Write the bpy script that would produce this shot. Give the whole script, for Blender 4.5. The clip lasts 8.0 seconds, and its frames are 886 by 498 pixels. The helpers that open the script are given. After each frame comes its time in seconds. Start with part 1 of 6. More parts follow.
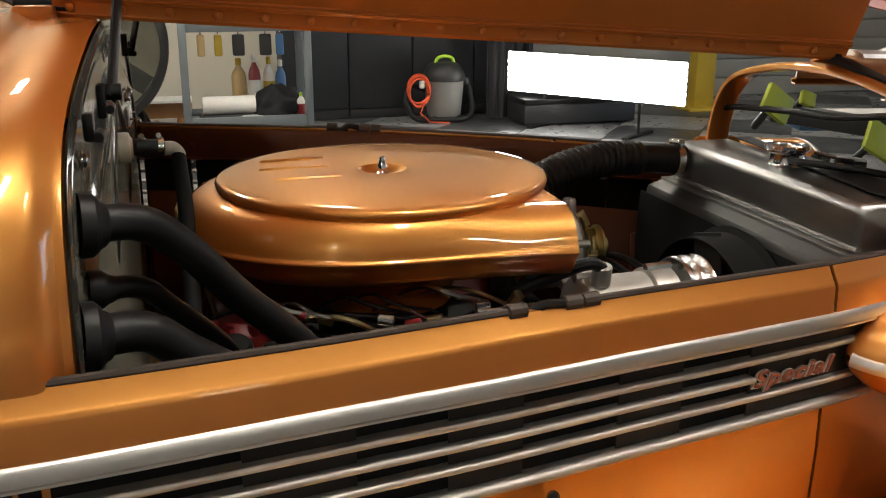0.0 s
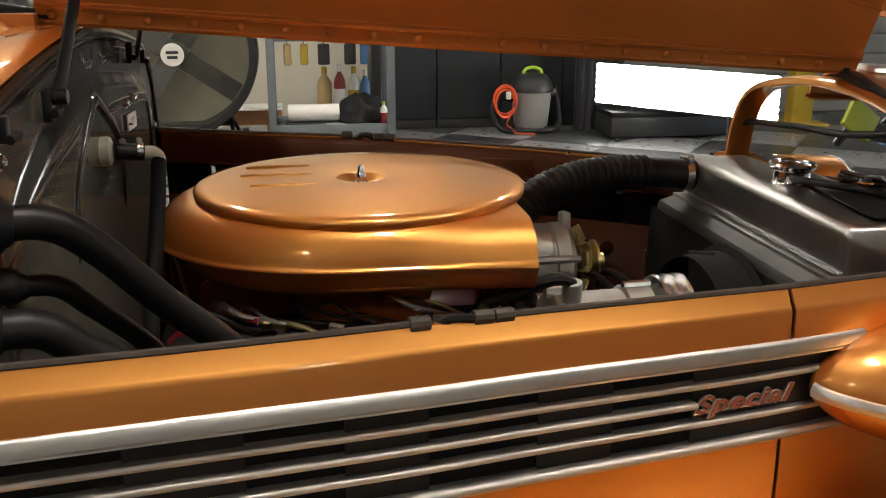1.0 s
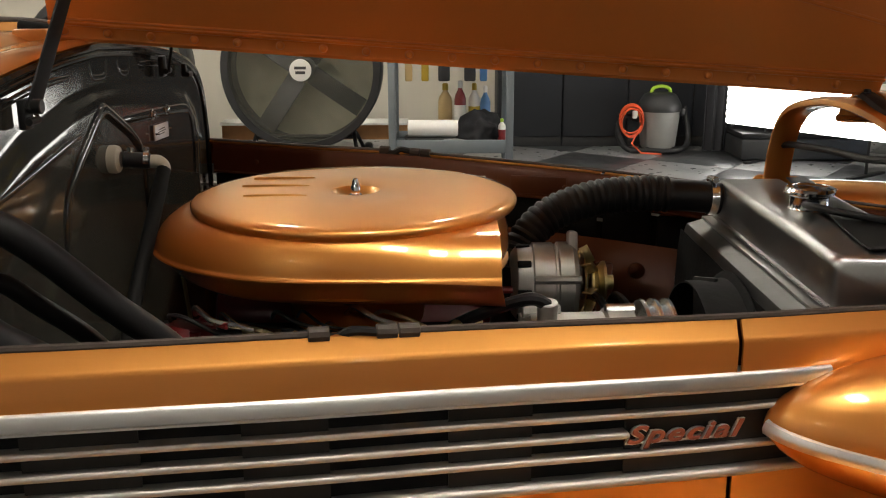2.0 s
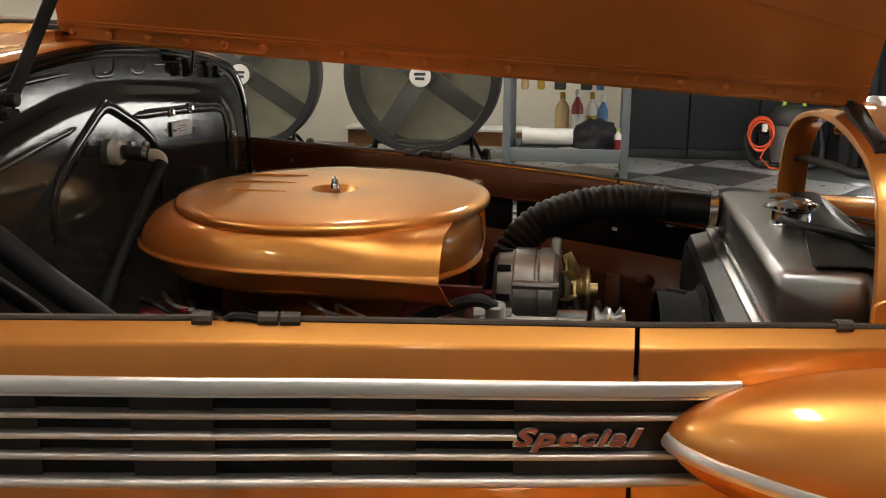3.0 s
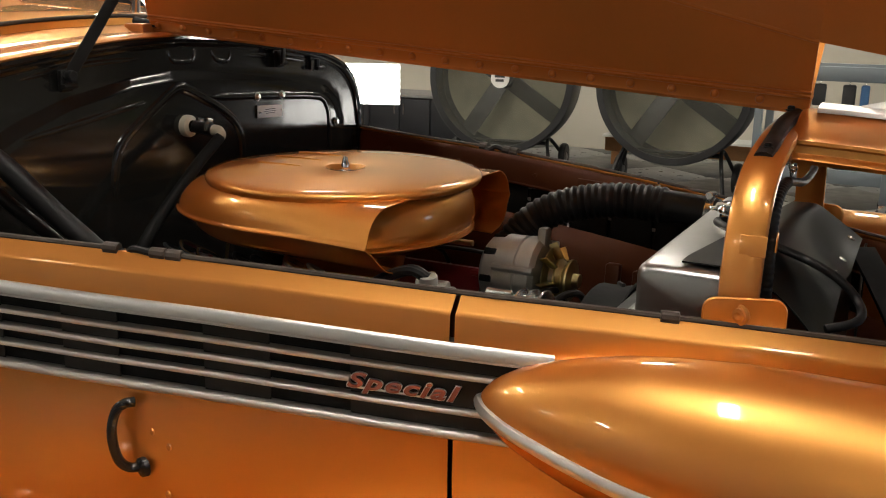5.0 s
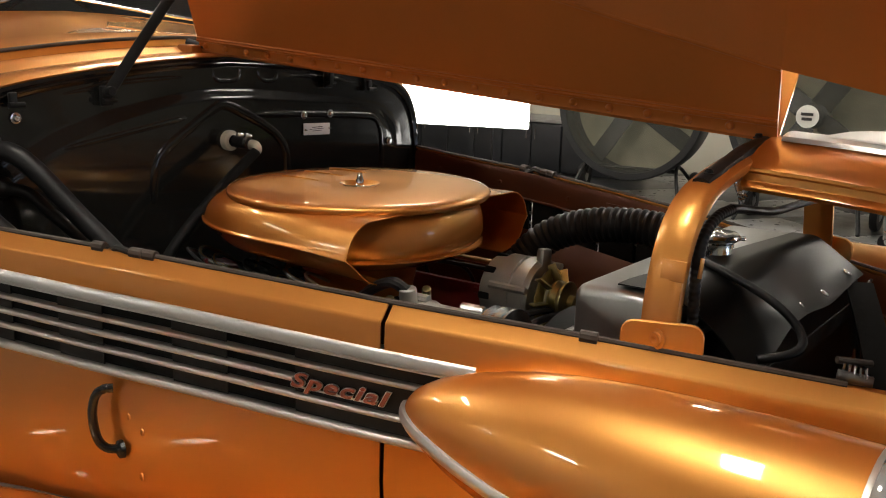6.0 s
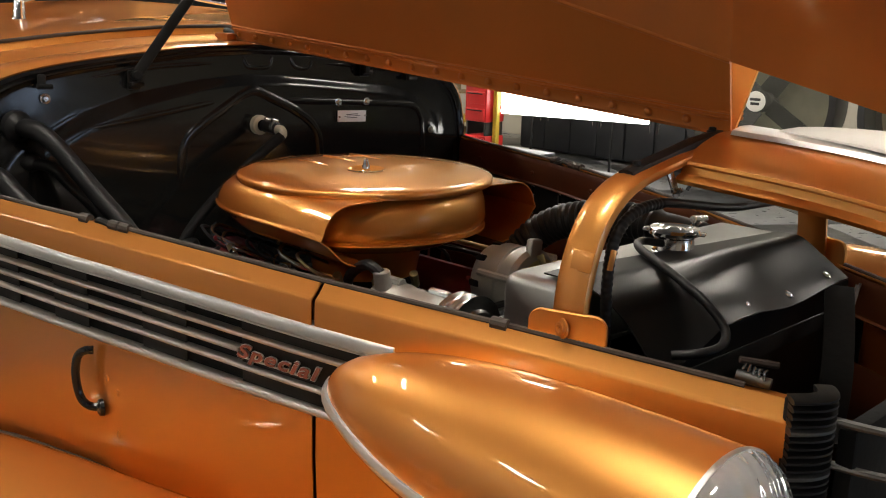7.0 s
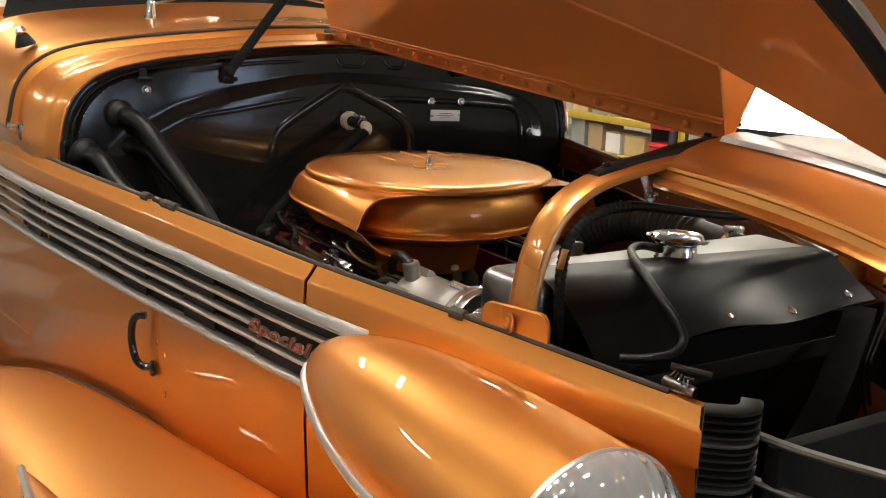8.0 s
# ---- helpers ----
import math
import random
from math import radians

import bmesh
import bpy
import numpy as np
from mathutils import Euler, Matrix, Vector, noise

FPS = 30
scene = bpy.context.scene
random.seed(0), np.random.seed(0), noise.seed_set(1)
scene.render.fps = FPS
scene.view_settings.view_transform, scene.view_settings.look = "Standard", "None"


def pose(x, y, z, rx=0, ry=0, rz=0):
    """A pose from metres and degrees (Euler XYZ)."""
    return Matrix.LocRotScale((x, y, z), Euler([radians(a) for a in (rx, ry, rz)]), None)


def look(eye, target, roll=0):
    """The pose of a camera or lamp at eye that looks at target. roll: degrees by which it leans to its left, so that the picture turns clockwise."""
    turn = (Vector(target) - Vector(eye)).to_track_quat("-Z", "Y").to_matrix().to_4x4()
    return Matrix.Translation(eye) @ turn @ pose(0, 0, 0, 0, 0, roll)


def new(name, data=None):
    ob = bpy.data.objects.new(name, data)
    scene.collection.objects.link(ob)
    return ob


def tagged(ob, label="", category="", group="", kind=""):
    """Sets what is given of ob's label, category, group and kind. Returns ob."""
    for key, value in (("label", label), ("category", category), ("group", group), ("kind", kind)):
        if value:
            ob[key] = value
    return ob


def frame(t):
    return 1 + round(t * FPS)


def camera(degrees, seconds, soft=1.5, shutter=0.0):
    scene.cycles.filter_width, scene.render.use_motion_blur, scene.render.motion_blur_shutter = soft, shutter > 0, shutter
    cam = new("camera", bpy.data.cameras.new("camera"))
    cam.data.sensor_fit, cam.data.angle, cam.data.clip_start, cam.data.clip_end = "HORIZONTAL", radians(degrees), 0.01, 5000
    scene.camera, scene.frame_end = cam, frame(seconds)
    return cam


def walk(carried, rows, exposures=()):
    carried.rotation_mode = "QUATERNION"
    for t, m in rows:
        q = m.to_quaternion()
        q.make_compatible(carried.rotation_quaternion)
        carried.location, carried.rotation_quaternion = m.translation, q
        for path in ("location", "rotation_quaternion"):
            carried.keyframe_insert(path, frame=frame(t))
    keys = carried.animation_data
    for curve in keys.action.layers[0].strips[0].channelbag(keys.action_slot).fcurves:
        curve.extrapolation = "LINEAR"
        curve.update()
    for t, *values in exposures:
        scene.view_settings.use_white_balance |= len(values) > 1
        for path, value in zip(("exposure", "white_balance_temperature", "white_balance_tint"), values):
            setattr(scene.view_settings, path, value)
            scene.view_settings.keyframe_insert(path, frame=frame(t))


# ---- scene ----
cam = camera(49.9, 8.0, 1.1)
PATH = [
    (0, (0.004, -0.013, 1.409), (0.512, 1.836, 0.839), 0.0),
    (0.5, (0.09, -0.029, 1.407), (0.499, 1.846, 0.844), 0.0),
    (1, (0.185, -0.043, 1.407), (0.486, 1.857, 0.858), 0.0),
    (1.5, (0.287, -0.055, 1.406), (0.461, 1.867, 0.88), 0.0),
    (2.8, (0.618, -0.072, 1.404), (0.363, 1.847, 0.901), -0.1),
    (3, (0.668, -0.073, 1.401), (0.37, 1.841, 0.903), 0.1),
    (3.5, (0.811, -0.08, 1.397), (0.37, 1.806, 0.899), 0.3),
    (4, (0.928, -0.086, 1.395), (0.326, 1.757, 0.902), 0.5),
    (4.5, (1.056, -0.085, 1.393), (0.303, 1.703, 0.905), 0.7),
    (4.7, (1.109, -0.078, 1.392), (0.301, 1.686, 0.905), 0.7),
    (5.8, (1.404, 0.018, 1.393), (0.287, 1.613, 0.937), 1.3),
    (6, (1.44, 0.037, 1.395), (0.273, 1.6, 0.954), 1.3),
    (6.5, (1.551, 0.109, 1.396), (0.275, 1.585, 0.955), 1.5),
    (7, (1.655, 0.187, 1.397), (0.269, 1.552, 0.934), 1.7),
    (7.5, (1.762, 0.261, 1.398), (0.199, 1.419, 0.933), 2.1),
    (8, (1.868, 0.379, 1.401), (0.218, 1.409, 0.934), 2.3),
]
walk(cam, [(t, look(eye, target, roll)) for t, eye, target, roll in PATH], exposures=[(0, -0.05), (4, -0.1), (6, -0.08), (7, 0.0), (7.5, 0.15), (8, 0.38)])

# ---- world and lights ----
world = bpy.data.worlds.new("garage_air")
scene.world = world
world.use_nodes = True
world.node_tree.nodes["Background"].inputs[0].default_value = (1.0, 0.9, 0.78, 1)
world.node_tree.nodes["Background"].inputs[1].default_value = 0.05

# ---- materials ----
def material(name, base=(0.5, 0.5, 0.5), rough=0.5, metal=0.0, coat=0.0, coat_rough=0.03, grain=0.0, grain_scale=200.0,
             vary=0.0, vary_scale=6.0, bump=0.0, bump_scale=150.0, rough_vary=0.0, spec=0.5, tint=None):
    m = bpy.data.materials.new(name)
    m.use_nodes = True
    nt = m.node_tree
    b = nt.nodes["Principled BSDF"]
    b.inputs["Base Color"].default_value = (*base, 1)
    b.inputs["Roughness"].default_value = rough
    b.inputs["Metallic"].default_value = metal
    b.inputs["Coat Weight"].default_value = coat
    b.inputs["Coat Roughness"].default_value = coat_rough
    b.inputs["Specular IOR Level"].default_value = spec
    if tint:
        b.inputs["Specular Tint"].default_value = (*tint, 1)
    co = nt.nodes.new("ShaderNodeTexCoord")

    def noise_node(scale, detail=3.0):
        n = nt.nodes.new("ShaderNodeTexNoise")
        n.inputs["Scale"].default_value, n.inputs["Detail"].default_value = scale, detail
        nt.links.new(co.outputs["Object"], n.inputs["Vector"])
        return n

    if grain or vary:
        small, large = noise_node(grain_scale), noise_node(vary_scale, 5.0)
        a = nt.nodes.new("ShaderNodeMath")
        a.operation = "MULTIPLY_ADD"
        nt.links.new(small.outputs["Fac"], a.inputs[0])
        a.inputs[1].default_value, a.inputs[2].default_value = 2 * grain, 1 - grain - vary
        c = nt.nodes.new("ShaderNodeMath")
        c.operation = "MULTIPLY_ADD"
        nt.links.new(large.outputs["Fac"], c.inputs[0])
        c.inputs[1].default_value = 2 * vary
        nt.links.new(a.outputs[0], c.inputs[2])
        mix = nt.nodes.new("ShaderNodeVectorMath")
        mix.operation = "SCALE"
        mix.inputs[0].default_value = base
        nt.links.new(c.outputs[0], mix.inputs["Scale"])
        nt.links.new(mix.outputs[0], b.inputs["Base Color"])
    if rough_vary:
        n = noise_node(vary_scale * 3, 6.0)
        r = nt.nodes.new("ShaderNodeMapRange")
        r.inputs["To Min"].default_value, r.inputs["To Max"].default_value = max(0.02, rough - rough_vary), min(1, rough + rough_vary)
        nt.links.new(n.outputs["Fac"], r.inputs["Value"])
        nt.links.new(r.outputs[0], b.inputs["Roughness"])
    if bump:
        n = noise_node(bump_scale, 4.0)
        k = nt.nodes.new("ShaderNodeBump")
        k.inputs["Strength"].default_value, k.inputs["Distance"].default_value = bump, 0.002
        nt.links.new(n.outputs["Fac"], k.inputs["Height"])
        nt.links.new(k.outputs[0], b.inputs["Normal"])
    return m


def glowing(name, colour, strength):
    m = bpy.data.materials.new(name)
    m.use_nodes = True
    b = m.node_tree.nodes["Principled BSDF"]
    b.inputs["Base Color"].default_value = (0.8, 0.8, 0.8, 1)
    b.inputs["Emission Color"].default_value = (*colour, 1)
    b.inputs["Emission Strength"].default_value = strength
    return m


def candy_paint(name, flake, body, share, rough, coat_rough):
    """Deep body colour mixed with bright metal flake under one clear coat."""
    m = material(name, flake, rough, 1.0, 1.0, coat_rough, grain=0.05, grain_scale=1500, vary=0.03, vary_scale=3)
    nt = m.node_tree
    flakes = nt.nodes["Principled BSDF"]
    deep = nt.nodes.new("ShaderNodeBsdfPrincipled")
    deep.inputs["Base Color"].default_value = (*body, 1)
    deep.inputs["Roughness"].default_value = 0.5
    deep.inputs["Specular IOR Level"].default_value = 0.0
    deep.inputs["Coat Weight"].default_value = 1.0
    deep.inputs["Coat Roughness"].default_value = coat_rough
    mix = nt.nodes.new("ShaderNodeMixShader")
    mix.inputs[0].default_value = share
    nt.links.new(deep.outputs[0], mix.inputs[1])
    nt.links.new(flakes.outputs[0], mix.inputs[2])
    nt.links.new(mix.outputs[0], nt.nodes["Material Output"].inputs["Surface"])
    return m


PAINT = candy_paint("orange_metallic_paint", (0.90, 0.475, 0.125), (0.47, 0.094, 0.011), 0.58, 0.41, 0.01)
PAINT_IN = material("orange_satin_inner_paint", (0.58, 0.185, 0.042), 0.42, 0.25, 0.35, 0.12, grain=0.06, grain_scale=900, vary=0.06, vary_scale=7, bump=0.02, bump_scale=40, tint=(0.8, 0.4, 0.15))
# orange paint darkened to hold the shade under the open hood
SHADED_INNER = material("shaded_brown_inner_paint", (0.10, 0.030, 0.011), 0.38, 0.25, 0.15, 0.15, grain=0.1, grain_scale=600, vary=0.25, vary_scale=8, bump=0.1, bump_scale=40, spec=0.3)
CHROME = material("polished_chrome", (0.86, 0.86, 0.85), 0.13, 1.0, rough_vary=0.03, vary_scale=20)
TRIM = material("worn_bright_trim", (0.78, 0.77, 0.755), 0.40, 1.0, rough_vary=0.03, vary_scale=2, grain=0.04, grain_scale=700)
BAR_TRIM = material("dull_vent_bar_trim", (0.60, 0.575, 0.55), 0.55, 1.0, rough_vary=0.05, vary_scale=3, grain=0.05, grain_scale=700)
ALUMINIUM = material("polished_sheet_aluminium", (0.45, 0.455, 0.45), 0.31, 1.0, rough_vary=0.07, vary_scale=9, vary=0.12, grain=0.05)
CAST = material("cast_aluminium", (0.50, 0.49, 0.46), 0.42, 0.85, bump=0.25, bump_scale=500, vary=0.15, vary_scale=25, rough_vary=0.1)
GLOSS_BLACK = material("gloss_black_enamel", (0.010, 0.010, 0.010), 0.11, 0.0, 0.0, 0.12, vary=0.3, vary_scale=10, bump=0.5, bump_scale=6, rough_vary=0.05, spec=0.42)
GLOSS_BLACK.node_tree.nodes["Principled BSDF"].inputs["Sheen Weight"].default_value = 0.18
GLOSS_BLACK.node_tree.nodes["Principled BSDF"].inputs["Sheen Roughness"].default_value = 0.35
GLOSS_BLACK.node_tree.nodes["Principled BSDF"].inputs["Sheen Tint"].default_value = (0.75, 0.70, 0.55, 1)
SATIN_BLACK = material("satin_black_metal", (0.012, 0.012, 0.012), 0.42, 0.0, rough_vary=0.1, vary=0.3, vary_scale=20, spec=0.22)
RUBBER = material("black_rubber", (0.011, 0.011, 0.012), 0.44, 0.0, vary=0.35, vary_scale=15, grain=0.1, bump=0.06, bump_scale=300, rough_vary=0.1, spec=0.32)
SEAL = material("brown_black_weatherstrip", (0.05, 0.036, 0.028), 0.6, 0.0, vary=0.3, vary_scale=40, bump=0.2, bump_scale=200)
# near-black with the bay's shade put into it; also for black hose, shroud, brace
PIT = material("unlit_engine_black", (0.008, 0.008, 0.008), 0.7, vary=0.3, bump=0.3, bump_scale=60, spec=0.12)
RED = material("red_engine_enamel", (0.22, 0.012, 0.014), 0.4, 0.0, 0.4, 0.1, vary=0.25, vary_scale=30)
ZINC = material("yellow_zinc_steel", (0.55, 0.46, 0.24), 0.3, 1.0, vary=0.2, vary_scale=40)
STEEL = material("bright_steel", (0.6, 0.6, 0.58), 0.25, 1.0, vary=0.15, vary_scale=60)
EMBLEM = material("red_brown_enamel", (0.30, 0.085, 0.05), 0.35, 0.1, 0.5, 0.1, vary=0.15, vary_scale=60)
WHITE_TAG = material("white_enamel_tag", (0.86, 0.85, 0.81), 0.35, 0.0, vary=0.05, vary_scale=80)
INK = material("dark_ink", (0.03, 0.03, 0.03), 0.6)
CREAM = material("yellowed_fitting", (0.50, 0.47, 0.38), 0.4, vary=0.15, vary_scale=60)
WHITE_FIN = material("glossy_white_fin", (0.78, 0.76, 0.72), 0.25, 0.0, 0.6, 0.05, vary=0.04, vary_scale=20)
FLAP = material("wavy_black_sheet_rubber", (0.007, 0.007, 0.007), 0.30, 0.0, vary=0.3, vary_scale=12, spec=0.17)
GREY_BAR = material("weathered_grey_bar", (0.12, 0.118, 0.113), 0.42, 0.8, vary=0.15, vary_scale=20, rough_vary=0.08)
DULL_ALU = material("dull_dark_aluminium", (0.13, 0.13, 0.127), 0.36, 1.0, rough_vary=0.1, vary_scale=12, vary=0.2, bump=0.1, bump_scale=30)
GLASS_DARK = material("windscreen_glass", (0.02, 0.022, 0.022), 0.03, 0.0, 0.5, 0.01)

# ---- mesh helpers ----
YC = 1.33


def finish(ob, mat, sharp=35):
    me = ob.data
    me.materials.append(mat)
    me.polygons.foreach_set("use_smooth", [True] * len(me.polygons))
    me.set_sharp_from_angle(angle=radians(sharp))
    return ob


def thing(name, place, label, category, group="", kind=""):
    ob = new(name)
    ob.location = place
    ob.empty_display_size = 0.1
    return tagged(ob, label, category, group, kind)


def world_origin(ob):
    """Where a parent's own origin lies: parts are built in world coordinates, so only a thing's Empty is moved."""
    return ob.location.copy() if ob.parent is None else Vector((0, 0, 0))


def part(name, bm, mat, parent=None, label="", sharp=35):
    """One mesh object from a bmesh in world coordinates, under parent."""
    me = bpy.data.meshes.new(name)
    bmesh.ops.recalc_face_normals(bm, faces=bm.faces)
    bm.to_mesh(me)
    bm.free()
    ob = new(name, me)
    if parent is not None:
        ob.parent = parent
        ob.matrix_parent_inverse = Matrix.Translation(-world_origin(parent))
    if label:
        ob["label"] = label
    return finish(ob, mat, sharp)


def loft(rows, closed=False, bm=None, cap=False):
    """A skin over rows of points; closed joins each row's last point to its first."""
    bm = bm or bmesh.new()
    vs = [[bm.verts.new(p) for p in row] for row in rows]
    for a, b in zip(vs, vs[1:]):
        n = len(a)
        for i in range(n if closed else n - 1):
            j = (i + 1) % n
            bm.faces.new((a[i], a[j], b[j], b[i]))
    if cap:
        bm.faces.new(vs[0])
        bm.faces.new(vs[-1])
    return bm


def thick(bm, t):
    """Gives a skin a thickness."""
    bmesh.ops.recalc_face_normals(bm, faces=bm.faces)
    bmesh.ops.solidify(bm, geom=bm.faces[:], thickness=t)
    return bm


def spline(points, n=8):
    """A smooth line through points."""
    ps = [Vector(p) for p in points]
    ps = [2 * ps[0] - ps[1]] + ps + [2 * ps[-1] - ps[-2]]
    out = []
    for i in range(1, len(ps) - 2):
        a, b, c, d = ps[i - 1:i + 3]
        for k in range(n):
            t = k / n
            out.append(0.5 * (2 * b + (c - a) * t + (2 * a - 5 * b + 4 * c - d) * t * t + (3 * b - a - 3 * c + d) * t ** 3))
    return out + [ps[-2]]


def sweep(path, section, closed=True, bm=None, up=(0, 0, 1), cap=True):
    """Carries a section of (side, up) pairs, or a function of the station, along a path."""
    up = Vector(up)
    rows = []
    n = len(path)
    for i, p in enumerate(path):
        d = (path[min(i + 1, n - 1)] - path[max(i - 1, 0)]).normalized()
        s = d.cross(up)
        s = s.normalized() if s.length > 1e-4 else Vector((0, 1, 0))
        u = s.cross(d).normalized()
        sec = section(i, n) if callable(section) else section
        rows.append([p + s * a + u * b for a, b in sec])
    return loft(rows, closed, bm, cap)


def ring(r, n=12):
    return [(r * math.cos(2 * math.pi * k / n), r * math.sin(2 * math.pi * k / n)) for k in range(n)]


def tube(path, r, n=12, bm=None, up=(0.13, 0.07, 1)):
    path = [Vector(p) for p in path]
    return sweep(path, (lambda i, m: ring(r(i, m), n)) if callable(r) else ring(r, n), True, bm, up)


def lathe(profile, centre, axis=(0, 0, 1), n=32, bm=None, cap=False):
    """Turns a profile of (radius, height) about an axis."""
    q = Vector(axis).to_track_quat("Z", "Y").to_matrix()
    c = Vector(centre)
    rows = []
    for r, h in profile:
        rows.append([c + q @ Vector((r * math.cos(2 * math.pi * k / n), r * math.sin(2 * math.pi * k / n), h)) for k in range(n)])
    return loft(rows, True, bm, cap)


def rod(p0, p1, r, n=14, bm=None, bevel=0.0):
    p0, p1 = Vector(p0), Vector(p1)
    h = (p1 - p0).length
    e = bevel or r * 0.12
    return lathe([(r - e, 0), (r, e), (r, h - e), (r - e, h)], p0, p1 - p0, n, bm, True)


def box(centre, size, bevel=0.003, turn=None, bm=None):
    b = bmesh.new()
    bmesh.ops.create_cube(b, size=1)
    bmesh.ops.scale(b, vec=size, verts=b.verts)
    if bevel:
        bmesh.ops.bevel(b, geom=b.edges[:], offset=min(bevel, min(size) * 0.45), segments=2, affect="EDGES", profile=0.5)
    m = Matrix.Translation(centre) @ (turn.to_4x4() if turn is not None else Matrix())
    bmesh.ops.transform(b, matrix=m, verts=b.verts)
    if bm is None:
        return b
    me = bpy.data.meshes.new("scrap")
    b.to_mesh(me)
    b.free()
    bm.from_mesh(me)
    bpy.data.meshes.remove(me)
    return bm


def lerp_table(table):
    xs, ys = zip(*table)
    return lambda x: float(np.interp(x, xs, ys))


def smooth_table(table):
    """Like lerp_table, with soft corners."""
    f = lerp_table(table)
    return lambda x: sum(f(x + d) for d in (-0.06, -0.03, 0, 0.03, 0.06)) / 5


def frange(a, b, n):
    return [a + (b - a) * k / (n - 1) for k in range(n)]

# ---- garage: floor, walls, ceiling ----
FLOOR_DARK = material("charcoal_floor_tile", (0.045, 0.047, 0.05), 0.32, vary=0.25, vary_scale=3, rough_vary=0.12, bump=0.03, bump_scale=60)
FLOOR_PALE = material("grey_floor_tile", (0.20, 0.205, 0.21), 0.30, vary=0.18, vary_scale=3, rough_vary=0.12, bump=0.03, bump_scale=60)
WALL = material("beige_painted_wall", (0.62, 0.585, 0.49), 0.7, vary=0.08, vary_scale=1.5, bump=0.08, bump_scale=40)
# wall out of view, its grey set to throw fill onto the car's side
FILL_WALL = material("grey_fill_wall", (0.40, 0.395, 0.38), 0.7, vary=0.1, vary_scale=2)
CEILING = material("dark_open_ceiling", (0.16, 0.155, 0.15), 0.8, vary=0.06)
CHARCOAL = material("charcoal_panelling", (0.018, 0.02, 0.024), 0.5, vary=0.2, vary_scale=2, rough_vary=0.1)
GREYBLUE = material("blue_grey_cart_enamel", (0.16, 0.185, 0.2), 0.45, vary=0.12, vary_scale=8, rough_vary=0.1)


def slab(name, centre, size, mat, label, category):
    ob = part(name, box(centre, size, 0), mat)
    return tagged(ob, label, category, kind="structure")


X0, X1, Y0, Y1, ZC = -9.0, 9.0, -6.0, 9.6, 3.9
slab("floor", ((X0 + X1) / 2, (Y0 + Y1) / 2, -0.06), (X1 - X0 + 0.4, Y1 - Y0 + 0.4, 0.1), FLOOR_DARK, "charcoal floor base under the checkered tiles", "floor")
slab("wall_north", (0, Y1 + 0.1, ZC / 2), (X1 - X0, 0.2, ZC), WALL, "beige painted garage wall behind the fans", "wall")
slab("wall_south", (0, Y0 - 0.1, ZC / 2), (X1 - X0, 0.2, ZC), FILL_WALL, "unseen grey garage wall, its tone set to fill the near side", "wall")
slab("wall_west", (X0 - 0.1, (Y0 + Y1) / 2, ZC / 2), (0.2, Y1 - Y0 + 0.4, ZC), WALL, "beige painted garage wall at the car's rear", "wall")
WY0, WY1, WZ0, WZ1 = 2.2, 4.6, 0.06, 2.3
east = []
for y0, y1, z0, z1 in ((Y0 - 0.2, WY0, 0, ZC), (WY1, Y1 + 0.2, 0, ZC), (WY0, WY1, 0, WZ0), (WY0, WY1, WZ1, ZC)):
    box((X1 + 0.1, (y0 + y1) / 2, (z0 + z1) / 2), (0.2, y1 - y0, z1 - z0), 0, None, east[0]) if east else east.append(box((X1 + 0.1, (y0 + y1) / 2, (z0 + z1) / 2), (0.2, y1 - y0, z1 - z0), 0))
tagged(part("wall_east", east[0], WALL), "beige painted garage wall beyond the car's nose", "wall", kind="structure")
slab("ceiling", (0, (Y0 + Y1) / 2, ZC + 0.1), (X1 - X0, Y1 - Y0, 0.2), CEILING, "dark open ceiling of the garage", "ceiling")

LAMP_GLOW = glowing("lamp_diffuser", (1.0, 0.92, 0.795), 74.0)
WHITE_METAL = material("white_lamp_housing", (0.7, 0.7, 0.68), 0.4, vary=0.05)


def ceiling_or_fill_light(x, y):
    t = thing("ceiling_or_fill_light", (x, y, ZC - 0.09), "lit white rectangular ceiling light, several added only as fill", "ceiling light", "ceiling lights")
    part("frame", box((x, y, ZC - 0.045), (0.30, 0.98, 0.09), 0.01), WHITE_METAL, t)
    part("diffuser", box((x, y, ZC - 0.1), (0.22, 0.90, 0.02), 0.004), LAMP_GLOW, t, "glowing warm diffuser")
    return t


# y 0.35 row follows the headlight highlights; the other rows are added fill
for ly in (-4.3, 0.35, 6.1):
    for lx in ((-5.3, -3.1, -0.9, 0.8, 2.7, 4.8) if ly > 1 else (-5.3, -3.1, 0.6, 2.5)) if ly > 0 else (-5.3, -2.4, 2.7):
        ceiling_or_fill_light(lx, ly)
# y 3.2: reflected in the cowl; x -8.0: added fill on the west wall
for lx, ly in ((-6.6, 3.2), (-4.4, 3.2), (-2.4, 3.2), (-8.0, 1.6), (-8.0, 4.8)):
    ceiling_or_fill_light(lx, ly)

# daylight window in the end wall
DAYLIGHT = glowing("daylight_pane", (0.55, 0.72, 1.0), 5.0)
win = thing("window_1", (X1 + 0.1, (WY0 + WY1) / 2, WZ0), "wide window with daylight behind frosted panes", "window", kind="structure")
for k in range(5):
    y = WY0 + (WY1 - WY0) * k / 4
    part("window_frame", box((X1 + 0.06, y, (WZ0 + WZ1) / 2), (0.08, 0.09, WZ1 - WZ0), 0.006), WHITE_METAL, win)
for z in (WZ0, (WZ0 + WZ1) / 2, WZ1):
    part("window_frame", box((X1 + 0.063, (WY0 + WY1) / 2, z), (0.08, WY1 - WY0, 0.08), 0.006), WHITE_METAL, win)
